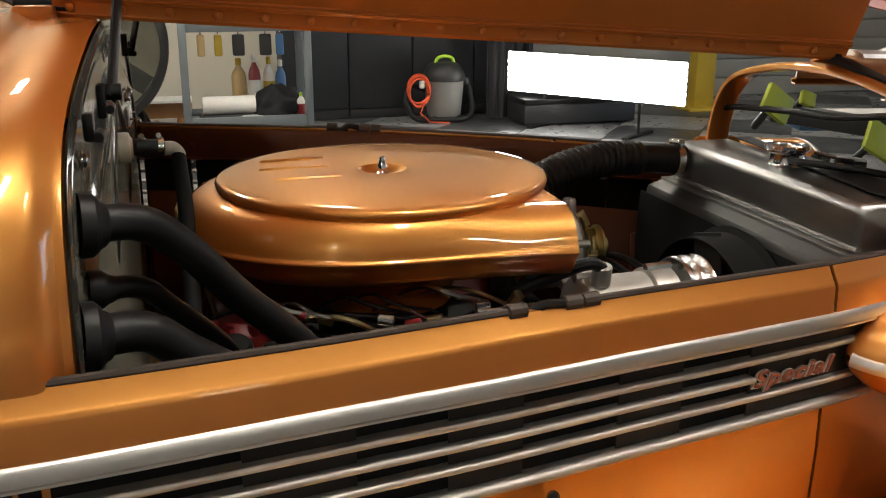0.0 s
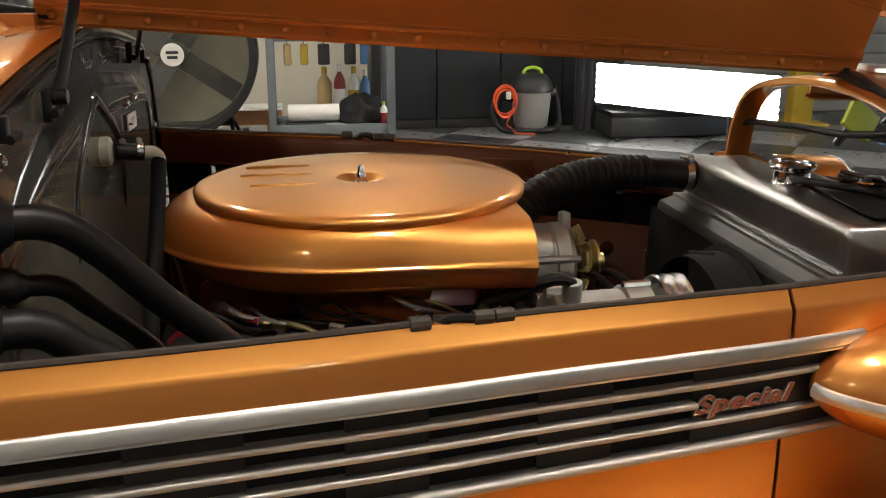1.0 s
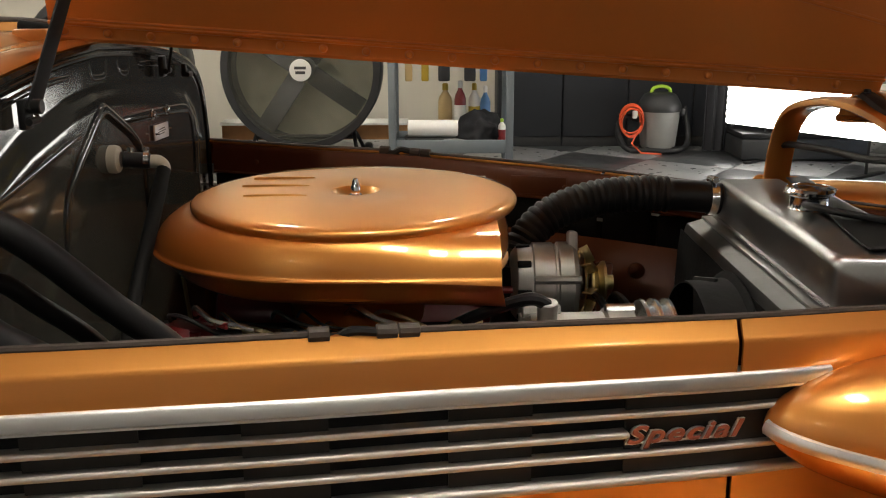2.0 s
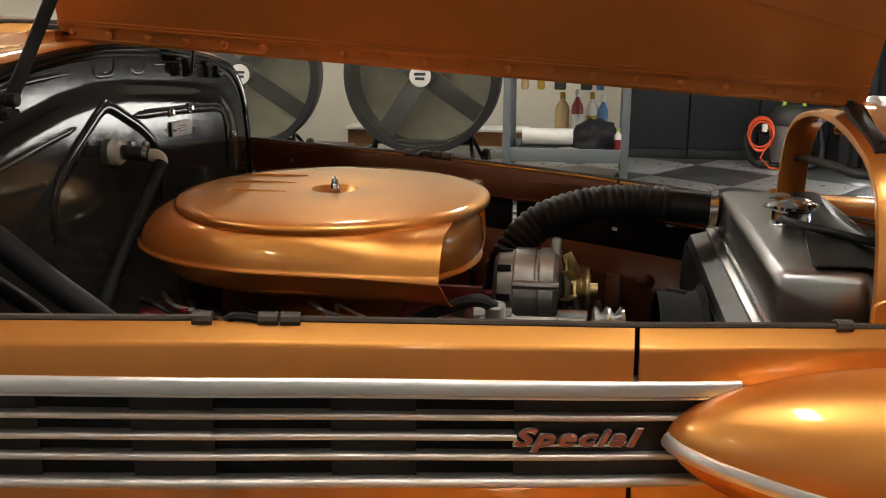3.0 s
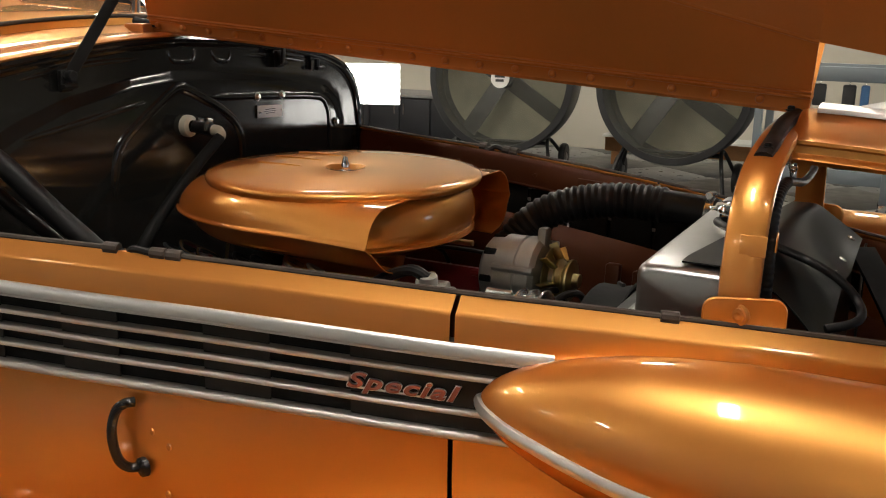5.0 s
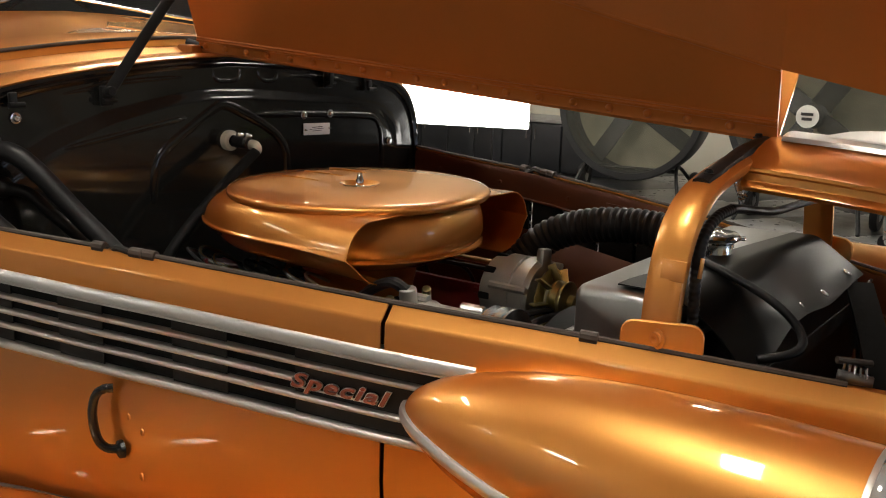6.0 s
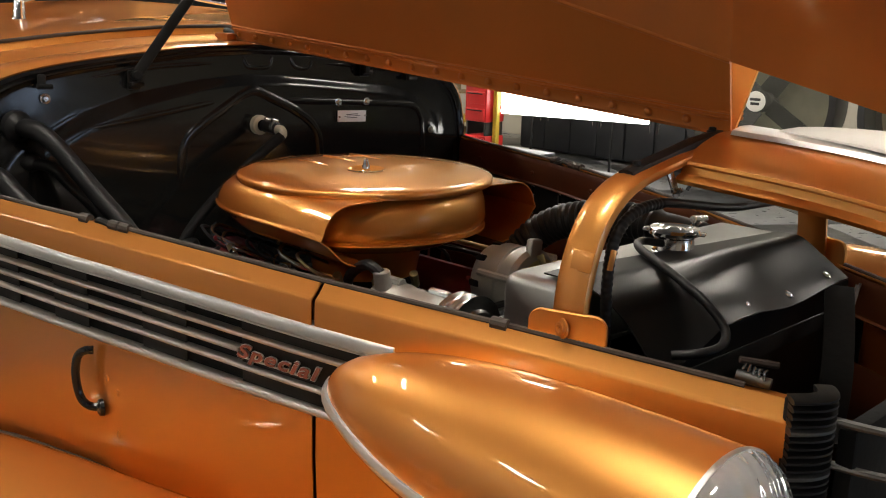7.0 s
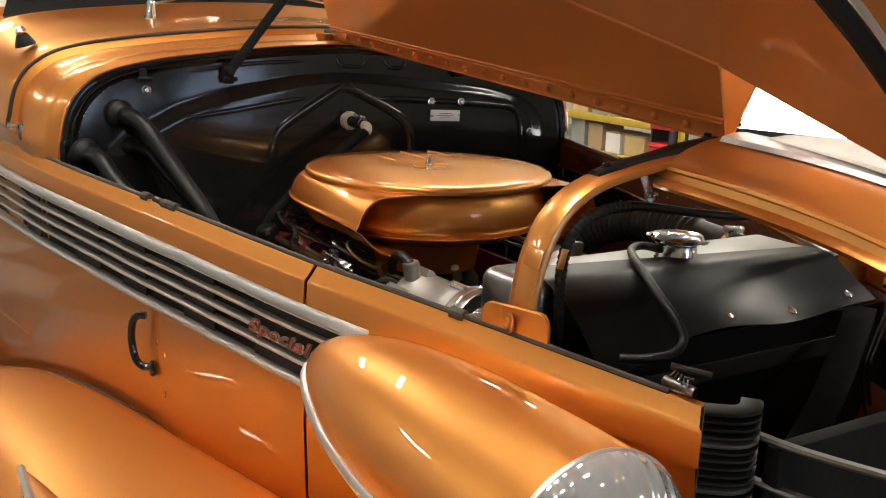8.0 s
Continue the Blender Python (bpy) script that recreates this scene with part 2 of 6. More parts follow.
for k in range(4):
    for j in range(2):
        part("pane", box((X1 + 0.09, WY0 + (WY1 - WY0) * (k + 0.5) / 4, WZ0 + (WZ1 - WZ0) * (j + 0.5) / 2), (0.01, (WY1 - WY0) / 4 - 0.1, (WZ1 - WZ0) / 2 - 0.09), 0), DAYLIGHT, win)

TUBE_GLOW = glowing("cool_tube", (1.0, 0.97, 0.9), 9.0)


def light_bank(a, b, z0, z1):
    """A bank of glowing tubes from a to b in plan, on two tripod legs."""
    a, b = Vector((*a, 0)), Vector((*b, 0))
    d = (b - a).normalized()
    nrm = Vector((-d.y, d.x, 0))
    if nrm.y > 0:
        nrm = -nrm
    mid = (a + b) / 2
    t = thing("light_bank", (mid.x, mid.y, 0), "bank of glowing white light tubes on low stands", "studio light", "light banks")
    n = 6
    pitch = (z1 - z0) / n
    for k in range(n):
        z = z0 + pitch * (k + 0.5)
        part("tube", rod(a + Vector((0, 0, z)), b + Vector((0, 0, z)), pitch * 0.53, 14), TUBE_GLOW, t)
    part("back_plate", box(mid - nrm * 0.05 + Vector((0, 0, (z0 + z1) / 2)), ((b - a).length * 0.99, 0.02, z1 - z0), 0.004,
                           Matrix.Rotation(math.atan2(d.y, d.x), 3, "Z")), SATIN_BLACK, t)
    for f in (0.2, 0.75):
        p = a + (b - a) * f - nrm * 0.07
        part("stand", rod(p + Vector((0, 0, 0.0)), p + Vector((0, 0, z1)), 0.012, 10), SATIN_BLACK, t)
        part("foot", box(p + Vector((0, 0, 0.012)), (0.5, 0.05, 0.024), 0.006, Matrix.Rotation(math.atan2(nrm.y, nrm.x), 3, "Z")), SATIN_BLACK, t)
    return t


light_bank((2.95, 8.4), (3.98, 7.0), 0.305, 0.66)
light_bank((-4.56, 7.05), (-3.19, 7.50), 0.56, 0.92)

# ---- the car ----
car = thing("vintage_car", (0.3, YC, 0), "orange 1930s car with both hood halves folded open", "car")

half = smooth_table([(-1.0, 0.80), (-0.8, 0.775), (-0.6, 0.72), (-0.25, 0.66), (-0.1, 0.635), (0.3, 0.549), (0.5, 0.497), (0.723, 0.436), (1.025, 0.325), (1.211, 0.259), (1.30, 0.228)])
bead_z = smooth_table([(-1.0, 1.132), (-0.6, 1.122), (-0.14, 1.108), (0.1, 1.099), (0.3, 1.0945), (0.418, 1.089), (0.65, 1.076), (0.857, 1.062), (1.21, 1.034), (1.3, 1.028)])
trim_z = smooth_table([(-1.0, 1.09), (-0.6, 1.075), (-0.15, 1.057), (0.105, 1.049), (0.42, 1.037), (0.723, 1.019), (0.9, 1.006), (1.3, 0.975)])
hinge_z = lambda x: 1.3385 - 0.071 * x
OUT = 0.016


def side_y(x, s, off=0.0):
    """Across the car at the outer skin of side s (-1: the near one, +1: the far one)."""
    return YC + s * (half(x) + OUT + off)


def hood_side(s):
    """One side of the engine bay: the upper panel, its bright mouldings over dark vents, and the lower panel."""
    body = part("hood_side", thick(loft([[(x, YC + s * (half(x) - 0.006), bead_z(x) + 0.0),
                               (x, YC + s * (half(x) + 0.002), bead_z(x) - 0.001), (x, side_y(x, s, -0.0042), bead_z(x) - 0.0150), (x, side_y(x, s, -0.0026), bead_z(x) - 0.0166),
                               (x, side_y(x, s, -0.0008), bead_z(x) - 0.0185), (x, side_y(x, s, 0.0), bead_z(x) - 0.021), (x, side_y(x, s, 0.001), trim_z(x) - 0.004)] for x in frange(-0.95, 0.7205, 40)]), -0.003), PAINT, car, "orange upper side panel of the engine bay")
    for x0, x1 in ((-0.95, 0.7205), (0.7262, 1.262)):
        rows = []
        for x in frange(x0, x1, 36):
            z1 = trim_z(x) - 0.122
            rows.append([(x, side_y(x, s, 0.001), z1), (x, side_y(x, s, 0.002), z1 - 0.05), (x, side_y(x, s, -0.002 - 0.0), z1 - 0.16), (x, side_y(x, s, -0.02), z1 - 0.30), (x, side_y(x, s, -0.06), 0.46)])
        part("lower_panel", thick(loft(rows), -0.003), PAINT, body, "orange lower side panel")
    nose = part("nose_side", thick(loft([[(x, YC + s * (half(x) - 0.006), bead_z(x)),
                               (x, YC + s * (half(x) + 0.002), bead_z(x) - 0.001), (x, side_y(x, s, -0.0042), bead_z(x) - 0.0150), (x, side_y(x, s, -0.0026), bead_z(x) - 0.0166),
                               (x, side_y(x, s, -0.0008), bead_z(x) - 0.0185), (x, side_y(x, s, 0.0), bead_z(x) - 0.021), (x, side_y(x, s, 0.001), trim_z(x) - 0.004)] for x in frange(0.7262, 1.262, 24)]), -0.003), PAINT, car, "orange side panel of the nose")
    part("cheek", thick(loft([[(x, side_y(x, s, 0.001), trim_z(x) - 0.003), (x, side_y(x, s, 0.003), trim_z(x) - 0.06), (x, side_y(x, s, 0.001), trim_z(x) - 0.122)] for x in frange(0.815, 1.262, 20)]), -0.003), PAINT, nose)
    # dark vent plate and the boxes between the vents
    cuts = [-0.95] + ([0.02 + 0.1 * k for k in range(-4, 8)] if s > 0 else []) + [0.83]
    for c0, c1 in zip(cuts, cuts[1:]):
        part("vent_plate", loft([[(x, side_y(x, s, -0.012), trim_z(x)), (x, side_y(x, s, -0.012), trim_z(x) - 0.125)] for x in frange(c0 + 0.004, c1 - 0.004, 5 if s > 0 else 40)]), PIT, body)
    for x0, x1 in ((-0.22, -0.14), (0.03, 0.13), (0.22, 0.30), (0.415, 0.50), (0.60, 0.83)):
        rows = [[(x, side_y(x, s, -0.0085), trim_z(x) - 0.018), (x, side_y(x, s, -0.0085), trim_z(x) - 0.118)] for x in frange(x0, x1, 5)]
        part("vent_baffle", thick(loft(rows), 0.002), VENT, body)
    # bright mouldings
    def moulding(name, z0, z1, x0, x1, proud, mat=TRIM):
        path = [Vector((x, side_y(x, s, 0.0), trim_z(x) + (z0 + z1) / 2)) for x in frange(x0, x1, 40)]
        h = (z0 - z1) / 2
        o = proud * -s
        if h > 0.008:
            sec = [(-0.014 * -s, h * 0.95), (o * 0.4, h), (o * 0.68, h * 0.86), (o * 0.85, h * 0.58), (o * 0.95, h * 0.2), (o * 1.0, -h * 0.18), (o * 1.0, -h * 0.40), (o * 0.72, -h * 0.5), (o * 0.72, -h * 0.6), (o * 0.92, -h * 0.68), (o * 0.92, -h * 0.9), (o * 0.6, -h), (-0.014 * -s, -h * 0.95)]
        else:
            sec = [(-0.014 * -s, h * 0.95), (o * 0.3, h), (o * 0.65, h * 0.85), (o * 0.9, h * 0.45), (o, -h * 0.05), (o * 0.92, -h * 0.5), (o * 0.6, -h), (-0.014 * -s, -h * 0.95)]
        return part(name, sweep(path, sec), mat, body)
    moulding("top_moulding", 0.001, -0.0195, -0.95, 0.835, 0.010)
    moulding("vent_bar", -0.0385, -0.045, -0.95, 0.80, 0.004, BAR_TRIM)
    moulding("vent_bar", -0.061, -0.0675, -0.95, 0.603, 0.004, BAR_TRIM)
    moulding("vent_bar", -0.0835, -0.090, -0.95, 0.785, 0.004, BAR_TRIM)
    moulding("bottom_moulding", -0.111, -0.121, -0.95, 0.815, 0.007, BAR_TRIM)
    return body


VENT = material("dull_brown_black_vent", (0.016, 0.014, 0.012), 0.55, vary=0.3, vary_scale=30, spec=0.3)
hood_side(-1)
hood_side(1)

# weatherstrip rods along both rails, with their joints
for s in (-1, 1):
    for x0, x1 in ((-0.235, 0.295), (0.345, 1.212)):
        path = [Vector((x, YC + s * (half(x) + 0.0), bead_z(x) + 0.0035)) for x in frange(x0, x1, 40)]
        strip = part("rail_rod", tube(path, 0.0042, 8), SEAL, car, "dark brown hood rest rod along the rail")
        for x in ((x1 - 0.012, x0 + 0.001) if x0 < 0 else (x0 + 0.001, x0 + 0.022, 0.94)):
            p = Vector((x, YC + s * half(x), bead_z(x) + 0.0035))
            q = Vector((x + 0.02, YC + s * half(x + 0.02), bead_z(x + 0.02) + 0.0035))
            part("rod_joint", rod(p, q, 0.0078 if s < 0 else 0.010, 10), SEAL, strip)
    link = spline([(0.292, YC + s * (half(0.29)), bead_z(0.3) + 0.002), (0.31, YC + s * (half(0.31) - 0.004), bead_z(0.3) - 0.002), (0.325, YC + s * (half(0.32)), bead_z(0.3) + 0.005), (0.348, YC + s * half(0.345), bead_z(0.34) + 0.003)], 6)
    part("rod_link", tube(link, 0.005 if s < 0 else 0.008, 8), SATIN_BLACK, car, "black latch link between the rail rods")

# lettering on the vent plate
def lettering(text, size, mat, m, name, parent, label, extrude, shear=0.0, spacing=1.0, spread=0.0):
    cu = bpy.data.curves.new(name, "FONT")
    cu.body, cu.size, cu.extrude, cu.shear, cu.space_character, cu.offset = text, size, extrude, shear, spacing, spread
    cu.bevel_depth = 0.0004
    ob = bpy.data.objects.new(name, cu)
    me = bpy.data.meshes.new_from_object(ob)
    bm = bmesh.new()
    bm.from_mesh(me)
    bpy.data.objects.remove(ob)
    bpy.data.meshes.remove(me)
    bmesh.ops.transform(bm, matrix=m, verts=bm.verts)
    return part(name, bm, mat, parent, label)


e0, e1 = Vector((0.600, side_y(0.600, -1, 0.002), trim_z(0.600) - 0.073)), Vector((0.722, side_y(0.722, -1, 0.002), trim_z(0.722) - 0.073))
ex = (e1 - e0).normalized()
ey = Vector((0, 0, 1))
ez = ex.cross(ey).normalized()
emb = Matrix((ex, ey, ez)).transposed().to_4x4()
emb.translation = e0
plate_m = emb @ Matrix.Translation((-0.0005, -0.0004, -0.0012)) @ Matrix.Diagonal((1.18, 0.80, 1, 1))
emblem_edge = lettering("Special", 0.034, TRIM, plate_m, "emblem_edge", car, "bright edge behind the script", 0.0012, 0.34, 1.19, 0.0013)
emblem = lettering("Special", 0.034, EMBLEM, emb @ Matrix.Diagonal((1.18, 0.80, 1, 1)), "emblem", car, "red-brown script reading Special", 0.0015, 0.34, 1.19, 0.0005)
part("emblem_line", tube([e0 + ex * 0.0 + ey * -0.001 - ez * 0.002, e0 + ex * 0.118 + ey * -0.001 - ez * 0.002], 0.0014, 6), TRIM, emblem)

# headlights
lamp_r = lerp_table([(0.759, 0.004), (0.764, 0.014), (0.774, 0.026), (0.79, 0.038), (0.81, 0.049), (0.84, 0.061), (0.88, 0.074), (0.93, 0.086), (0.98, 0.094), (1.04, 0.101), (1.1, 0.105), (1.2, 0.109), (1.285, 0.110)])
lamp_y = lambda x, s: YC + s * (0.444 - 0.058 * (x - 0.77))
lamp_z = lambda x, s=-1: (0.954 if s < 0 else 0.971) - 0.055 * (x - 0.77)


def headlight(s):
    n = 40
    xs = [0.759, 0.761, 0.764, 0.769, 0.776, 0.785, 0.797] + frange(0.81, 1.285, 30)
    rows = [[(x, lamp_y(x, s) + s * lamp_r(x) * math.cos(2 * math.pi * k / n), lamp_z(x, s) + lamp_r(x) * math.sin(2 * math.pi * k / n)) for k in range(n)] for x in xs]
    rows = [[(x, YC + s * max(s * (y - YC), half(x) + OUT - 0.003), z) for x, y, z in row] for row in rows]
    shell = part("headlight", loft(rows, True), PAINT, car, "orange bullet headlight shell")
    path = []
    for x in [0.7585, 0.760, 0.763, 0.768, 0.777, 0.79] + frange(0.81, 1.28, 22):
        a = radians(-6 - 10 * min(1, (x - 0.759) / 0.2))
        r = lamp_r(x) + 0.001
        path.append(Vector((x, lamp_y(x, s) + s * r * math.cos(a), lamp_z(x, s) + r * math.sin(a))))
    w = lambda i, m: [(-0.003, 0.009), (0.003, 0.0075), (0.006, 0.002), (0.006, -0.002), (0.003, -0.0075), (-0.003, -0.009)] if s < 0 else [(0.003, 0.009), (-0.003, 0.0075), (-0.006, 0.002), (-0.006, -0.002), (-0.003, -0.0075), (0.003, -0.009)]
    part("headlight_moulding", sweep(path, w), TRIM, shell, "bright moulding along the headlight")
    c = (1.285, lamp_y(1.285, s), lamp_z(1.285, s))
    ax = (1, 0, 0)
    part("lamp_rim", lathe([(0.1095, -0.003), (0.1112, -0.002), (0.1114, 0.001), (0.1105, 0.003), (0.1085, 0.003)], c, ax, 48), TRIM, shell, "thin chrome rim")
    lens = lathe([(0.1095 * math.cos(radians(a)), 0.001 + 0.046 * math.sin(radians(a))) for a in range(0, 90, 9)] + [(0.001, 0.047)], c, ax, 48)
    part("lens", lens, LENS, shell, "fluted glass lens")
    part("reflector", lathe([(0.1065, 0.004), (0.10, -0.006), (0.085, -0.022), (0.055, -0.04), (0.001, -0.05)], c, ax, 40), CHROME, shell)
    part("lamp_stalk", box((1.1, lamp_y(1.1, s) - s * 0.075, 0.87), (0.26, 0.05, 0.12), 0.02), PAINT, shell)
    return shell


LENS = bpy.data.materials.new("fluted_lens_glass")
LENS.use_nodes = True
lb = LENS.node_tree.nodes["Principled BSDF"]
lb.inputs["Base Color"].default_value = (0.86, 0.87, 0.88, 1)
lb.inputs["Roughness"].default_value = 0.04
lb.inputs["Transmission Weight"].default_value = 0.45
lb.inputs["Metallic"].default_value = 0.45
lb.inputs["IOR"].default_value = 1.5
lw = LENS.node_tree.nodes.new("ShaderNodeTexWave")
lw.inputs["Scale"].default_value = 16
lw.bands_direction = "Y"
lc = LENS.node_tree.nodes.new("ShaderNodeTexCoord")
lk = LENS.node_tree.nodes.new("ShaderNodeBump")
lk.inputs["Strength"].default_value, lk.inputs["Distance"].default_value = 0.35, 0.004
LENS.node_tree.links.new(lc.outputs["Object"], lw.inputs["Vector"])
LENS.node_tree.links.new(lw.outputs["Fac"], lk.inputs["Height"])
LENS.node_tree.links.new(lk.outputs[0], lb.inputs["Normal"])
headlight(-1)
headlight(1)

# front fenders, running boards and wheels
FENDER_JOIN = [(-0.75, 0.46), (-0.42, 0.576), (-0.21, 0.64), (-0.077, 0.676), (0.107, 0.703), (0.304, 0.712), (0.461, 0.706), (0.65, 0.700), (1.0, 0.67), (1.62, 0.44)]
FENDER_TOP = [(-0.75, 0.42), (-0.42, 0.59), (-0.1, 0.70), (0.2, 0.742), (0.5, 0.765), (0.8, 0.785), (1.0, 0.79), (1.2, 0.76), (1.4, 0.66), (1.62, 0.46)]


def fender(s):
    rows = []
    for x in frange(-0.75, 1.62, 48):
        top = smooth_table(FENDER_TOP)(x)
        join = lerp_table(FENDER_JOIN)(x)
        yi = half(x) + OUT - 0.012 if x < 1.28 else 0.24 - 0.3 * (x - 1.28)
        yo = 0.90 + 0.03 * math.cos((x - 0.5) * 1.5)
        row = []
        for k in range(17):
            a = math.pi * k / 16
            m = (yi + yo) / 2 + 0.03
            r = (yo - yi) / 2
            c, sn = math.cos(a), math.sin(a)
            yy = m - 0.03 * (c > 0) * c - r * math.copysign(abs(c) ** 0.9, c)
            base = join - 0.035 if c > 0 else min(join, 0.40 if abs(x - 0.98) > 0.36 else 0.40 + 0.33 * math.sqrt(max(0, 1 - ((x - 0.98) / 0.36) ** 2)))
            zz = base + max(0.02, top - base) * sn ** 0.85
            row.append((x, YC + s * yy, zz))
        rows.append(row)
    f = part("fender", thick(loft(rows), -0.004), PAINT, car, "rounded orange front fender")
    join_z = lerp_table(FENDER_JOIN)
    part("fender_welt", tube([Vector((x, side_y(x, s, 0.004), join_z(x) - 0.006)) for x in frange(-0.74, 1.2, 50)], 0.009, 8), SEAL, f, "dark welting along the fender joint")
    lamp = [Vector((x, YC + s * 0.80, 0.787 + 0.03 * math.sin(2.4 * (x - 0.58)))) for x in frange(0.58, 0.98, 18)]
    grow = lambda i, n: math.sin(math.pi * (0.52 * i / n + 0.03))
    part("fender_lamp", sweep(lamp, lambda i, n: [(a * 1.35 * grow(i, n), b * 2.0 * grow(i, n)) for a, b in ring(0.028, 18)]), PAINT, f, "teardrop lamp on the fender")
    edge = [p + Vector((0, s * 0.020 * grow(i, 18), 0.047 * grow(i, 18))) for i, p in enumerate(lamp)]
    part("lamp_spear", sweep(edge, [(-0.005, 0.004), (0.0, 0.0075), (0.005, 0.004), (0.005, -0.004), (-0.005, -0.004)]), TRIM, f, "bright spear along the fender lamp")
    for wx in (0.98, -1.9):
        c = (wx, YC + s * 0.72, 0.36)
        tyre = part("tyre", lathe([(0.22, -0.08), (0.31, -0.09), (0.35, -0.06), (0.36, 0), (0.35, 0.06), (0.31, 0.09), (0.22, 0.08)], c, (0, s, 0), 40), RUBBER, car)
        part("hubcap", lathe([(0.22, 0.05), (0.2, 0.07), (0.12, 0.09), (0.001, 0.1)], c, (0, s, 0), 40), CHROME, tyre)
    part("running_board", box((-0.75, YC + s * 0.78, 0.33), (1.5, 0.24, 0.05), 0.02), SATIN_BLACK, car)
    return f


fender(-1)
fender(1)

# cowl, windscreen and cabin
ARCH = [(0.0, 1.342), (0.14, 1.336), (0.27, 1.324), (0.42, 1.305), (0.52, 1.283), (0.575, 1.253), (0.607, 1.21), (0.622, 1.15), (0.628, 1.08)]


def arch(wide, rise, x, low=0.7, n=4, yc=YC + 0.01):
    """The engine bay's arch outline across the car, from the near foot over the top to the far foot."""
    pts = spline([(d * wide, z + rise, 0) for d, z in ARCH] + [(0.628 * wide, low, 0)], n)
    right = [Vector((x, yc + p.x, p.y)) for p in pts]
    left = [Vector((x, yc - p.x, p.y)) for p in reversed(pts[1:])]
    return left + right


cowl_rows = [arch(1.0, 0.0, -0.09), arch(1.004, 0.003, -0.097), arch(1.03, 0.005, -0.105), arch(1.045, 0.006, -0.115), arch(1.055, 0.008, -0.145), arch(1.062, 0.004, -0.155), arch(1.068, 0.006, -0.17), arch(1.075, 0.014, -0.185), arch(1.085, 0.017, -0.225),
             arch(1.09, 0.017, -0.236), arch(1.115, 0.034, -0.244), arch(1.12, 0.038, -0.26), arch(1.14, 0.045, -0.35), arch(1.17, 0.055, -0.50), arch(1.19, 0.075, -0.60), arch(1.2, 0.085, -0.66)]
for row in cowl_rows:
    for p in row:
        w = half(p.x) + 0.004
        if p.z < bead_z(p.x) + 0.012:
            p.y = min(max(p.y, YC - w), YC + w)
cowl = part("cowl", thick(loft(cowl_rows), 0.003), PAINT, car, "orange cowl with a stepped hood ledge")
above = lambda row: [p for p in row if p.z > 1.15]
part("cowl_seam", loft([above(arch(1.095, 0.022, -0.2405)), above(arch(1.112, 0.022, -0.2415))]), SATIN_BLACK, cowl)
part("cowl_gasket", tube(above(arch(1.112, 0.033, -0.243)), 0.004, 8), SEAL, cowl, "dark gasket round the cowl")
cabin_rows = [arch(1.2, 0.085, -0.655, 0.4), arch(1.22, 0.09, -0.80, 0.4), arch(1.24, 0.09, -1.2, 0.4), arch(1.24, 0.08, -1.9, 0.4), arch(1.1, 0.05, -2.7, 0.4), arch(0.6, -0.3, -3.2, 0.5)]
part("body", thick(loft(cabin_rows), 0.003), PAINT, car, "orange car body with doors")
screen = [[(-0.66 - 0.30 * k / 6, YC + 0.01 + d * (0.66 - 0.03 * k), 1.33 + 0.075 + 0.42 * k / 6 - 0.11 * abs(d) ** 3 * (1 - k / 8)) for d in frange(-1, 1, 17)] for k in range(7)]
part("windscreen", thick(loft(screen), 0.005), GLASS_DARK, car, "dark raked windscreen")
for row in (screen[0], screen[-1]):
    part("screen_gasket", tube([Vector(p) for p in row], 0.012, 8), RUBBER, car, "black windscreen gasket")
roof = [[(-0.93 - 2.0 * k / 8, YC + 0.01 + d * (0.60 - 0.012 * k), 1.84 - 0.13 * abs(d) ** 3 - 0.35 * max(0, k / 8 - 0.4) ** 2 * 3 + 0.03 * math.sin(math.pi * k / 8)) for d in frange(-1, 1, 15)] for k in range(9)]
part("roof", thick(loft(roof), 0.006), PAINT, car, "rounded orange roof")
for s in (-1, 1):
    for x0, x1 in ((-0.95, -1.02), (-1.85, -1.95), (-2.75, -2.85)):
        part("roof_pillar", box(((x0 + x1) / 2, YC + 0.01 + s * 0.61, 1.58), (0.09, 0.05, 0.34), 0.01), PAINT, car)
    part("side_glass", box((-1.9, YC + 0.01 + s * 0.615, 1.58), (1.9, 0.008, 0.32), 0.002), GLASS_DARK, car)
    # wiper
    base = Vector((-0.515, YC + s * 0.32, 1.335 + 0.03))
    wiper = part("wiper", lathe([(0.024, -0.012), (0.022, 0.004), (0.012, 0.02), (0.011, 0.05), (0.007, 0.056), (0.001, 0.057)], base, (0.12, 0, 1), 18), CHROME, car, "chrome wiper on the cowl")
    part("wiper_arm", tube([base + Vector((0, 0, 0.045)), base + Vector((-0.1, -s * 0.1, 0.065)), base + Vector((-0.2, -s * 0.3, 0.10))], 0.004, 8), CHROME, wiper)
    part("wiper_blade", tube([base + Vector((-0.19, -s * 0.12, 0.07)), base + Vector((-0.21, -s * 0.5, 0.10))], 0.005, 6), RUBBER, wiper)
ant = part("aerial_base", lathe([(0.022, 0.0), (0.021, 0.006), (0.013, 0.022), (0.012, 0.024)], (-0.33, YC - 0.63, 1.315), (0, -0.3, 1), 18), RUBBER, car, "aerial socket on the cowl")
part("ball", lathe([(0.001, 0.02), (0.008, 0.022), (0.012, 0.03), (0.008, 0.04), (0.001, 0.042)], (-0.33, YC - 0.63, 1.315), (0, -0.3, 1), 14), CHROME, ant)
latch = part("cowl_latch", box((-0.215, YC - 0.665, 1.15), (0.02, 0.012, 0.035), 0.004), STEEL, car, "small bright hood latch at the cowl corner")
part("latch_knob", rod((-0.215, YC - 0.672, 1.16), (-0.215, YC - 0.69, 1.163), 0.007, 10), STEEL, latch)

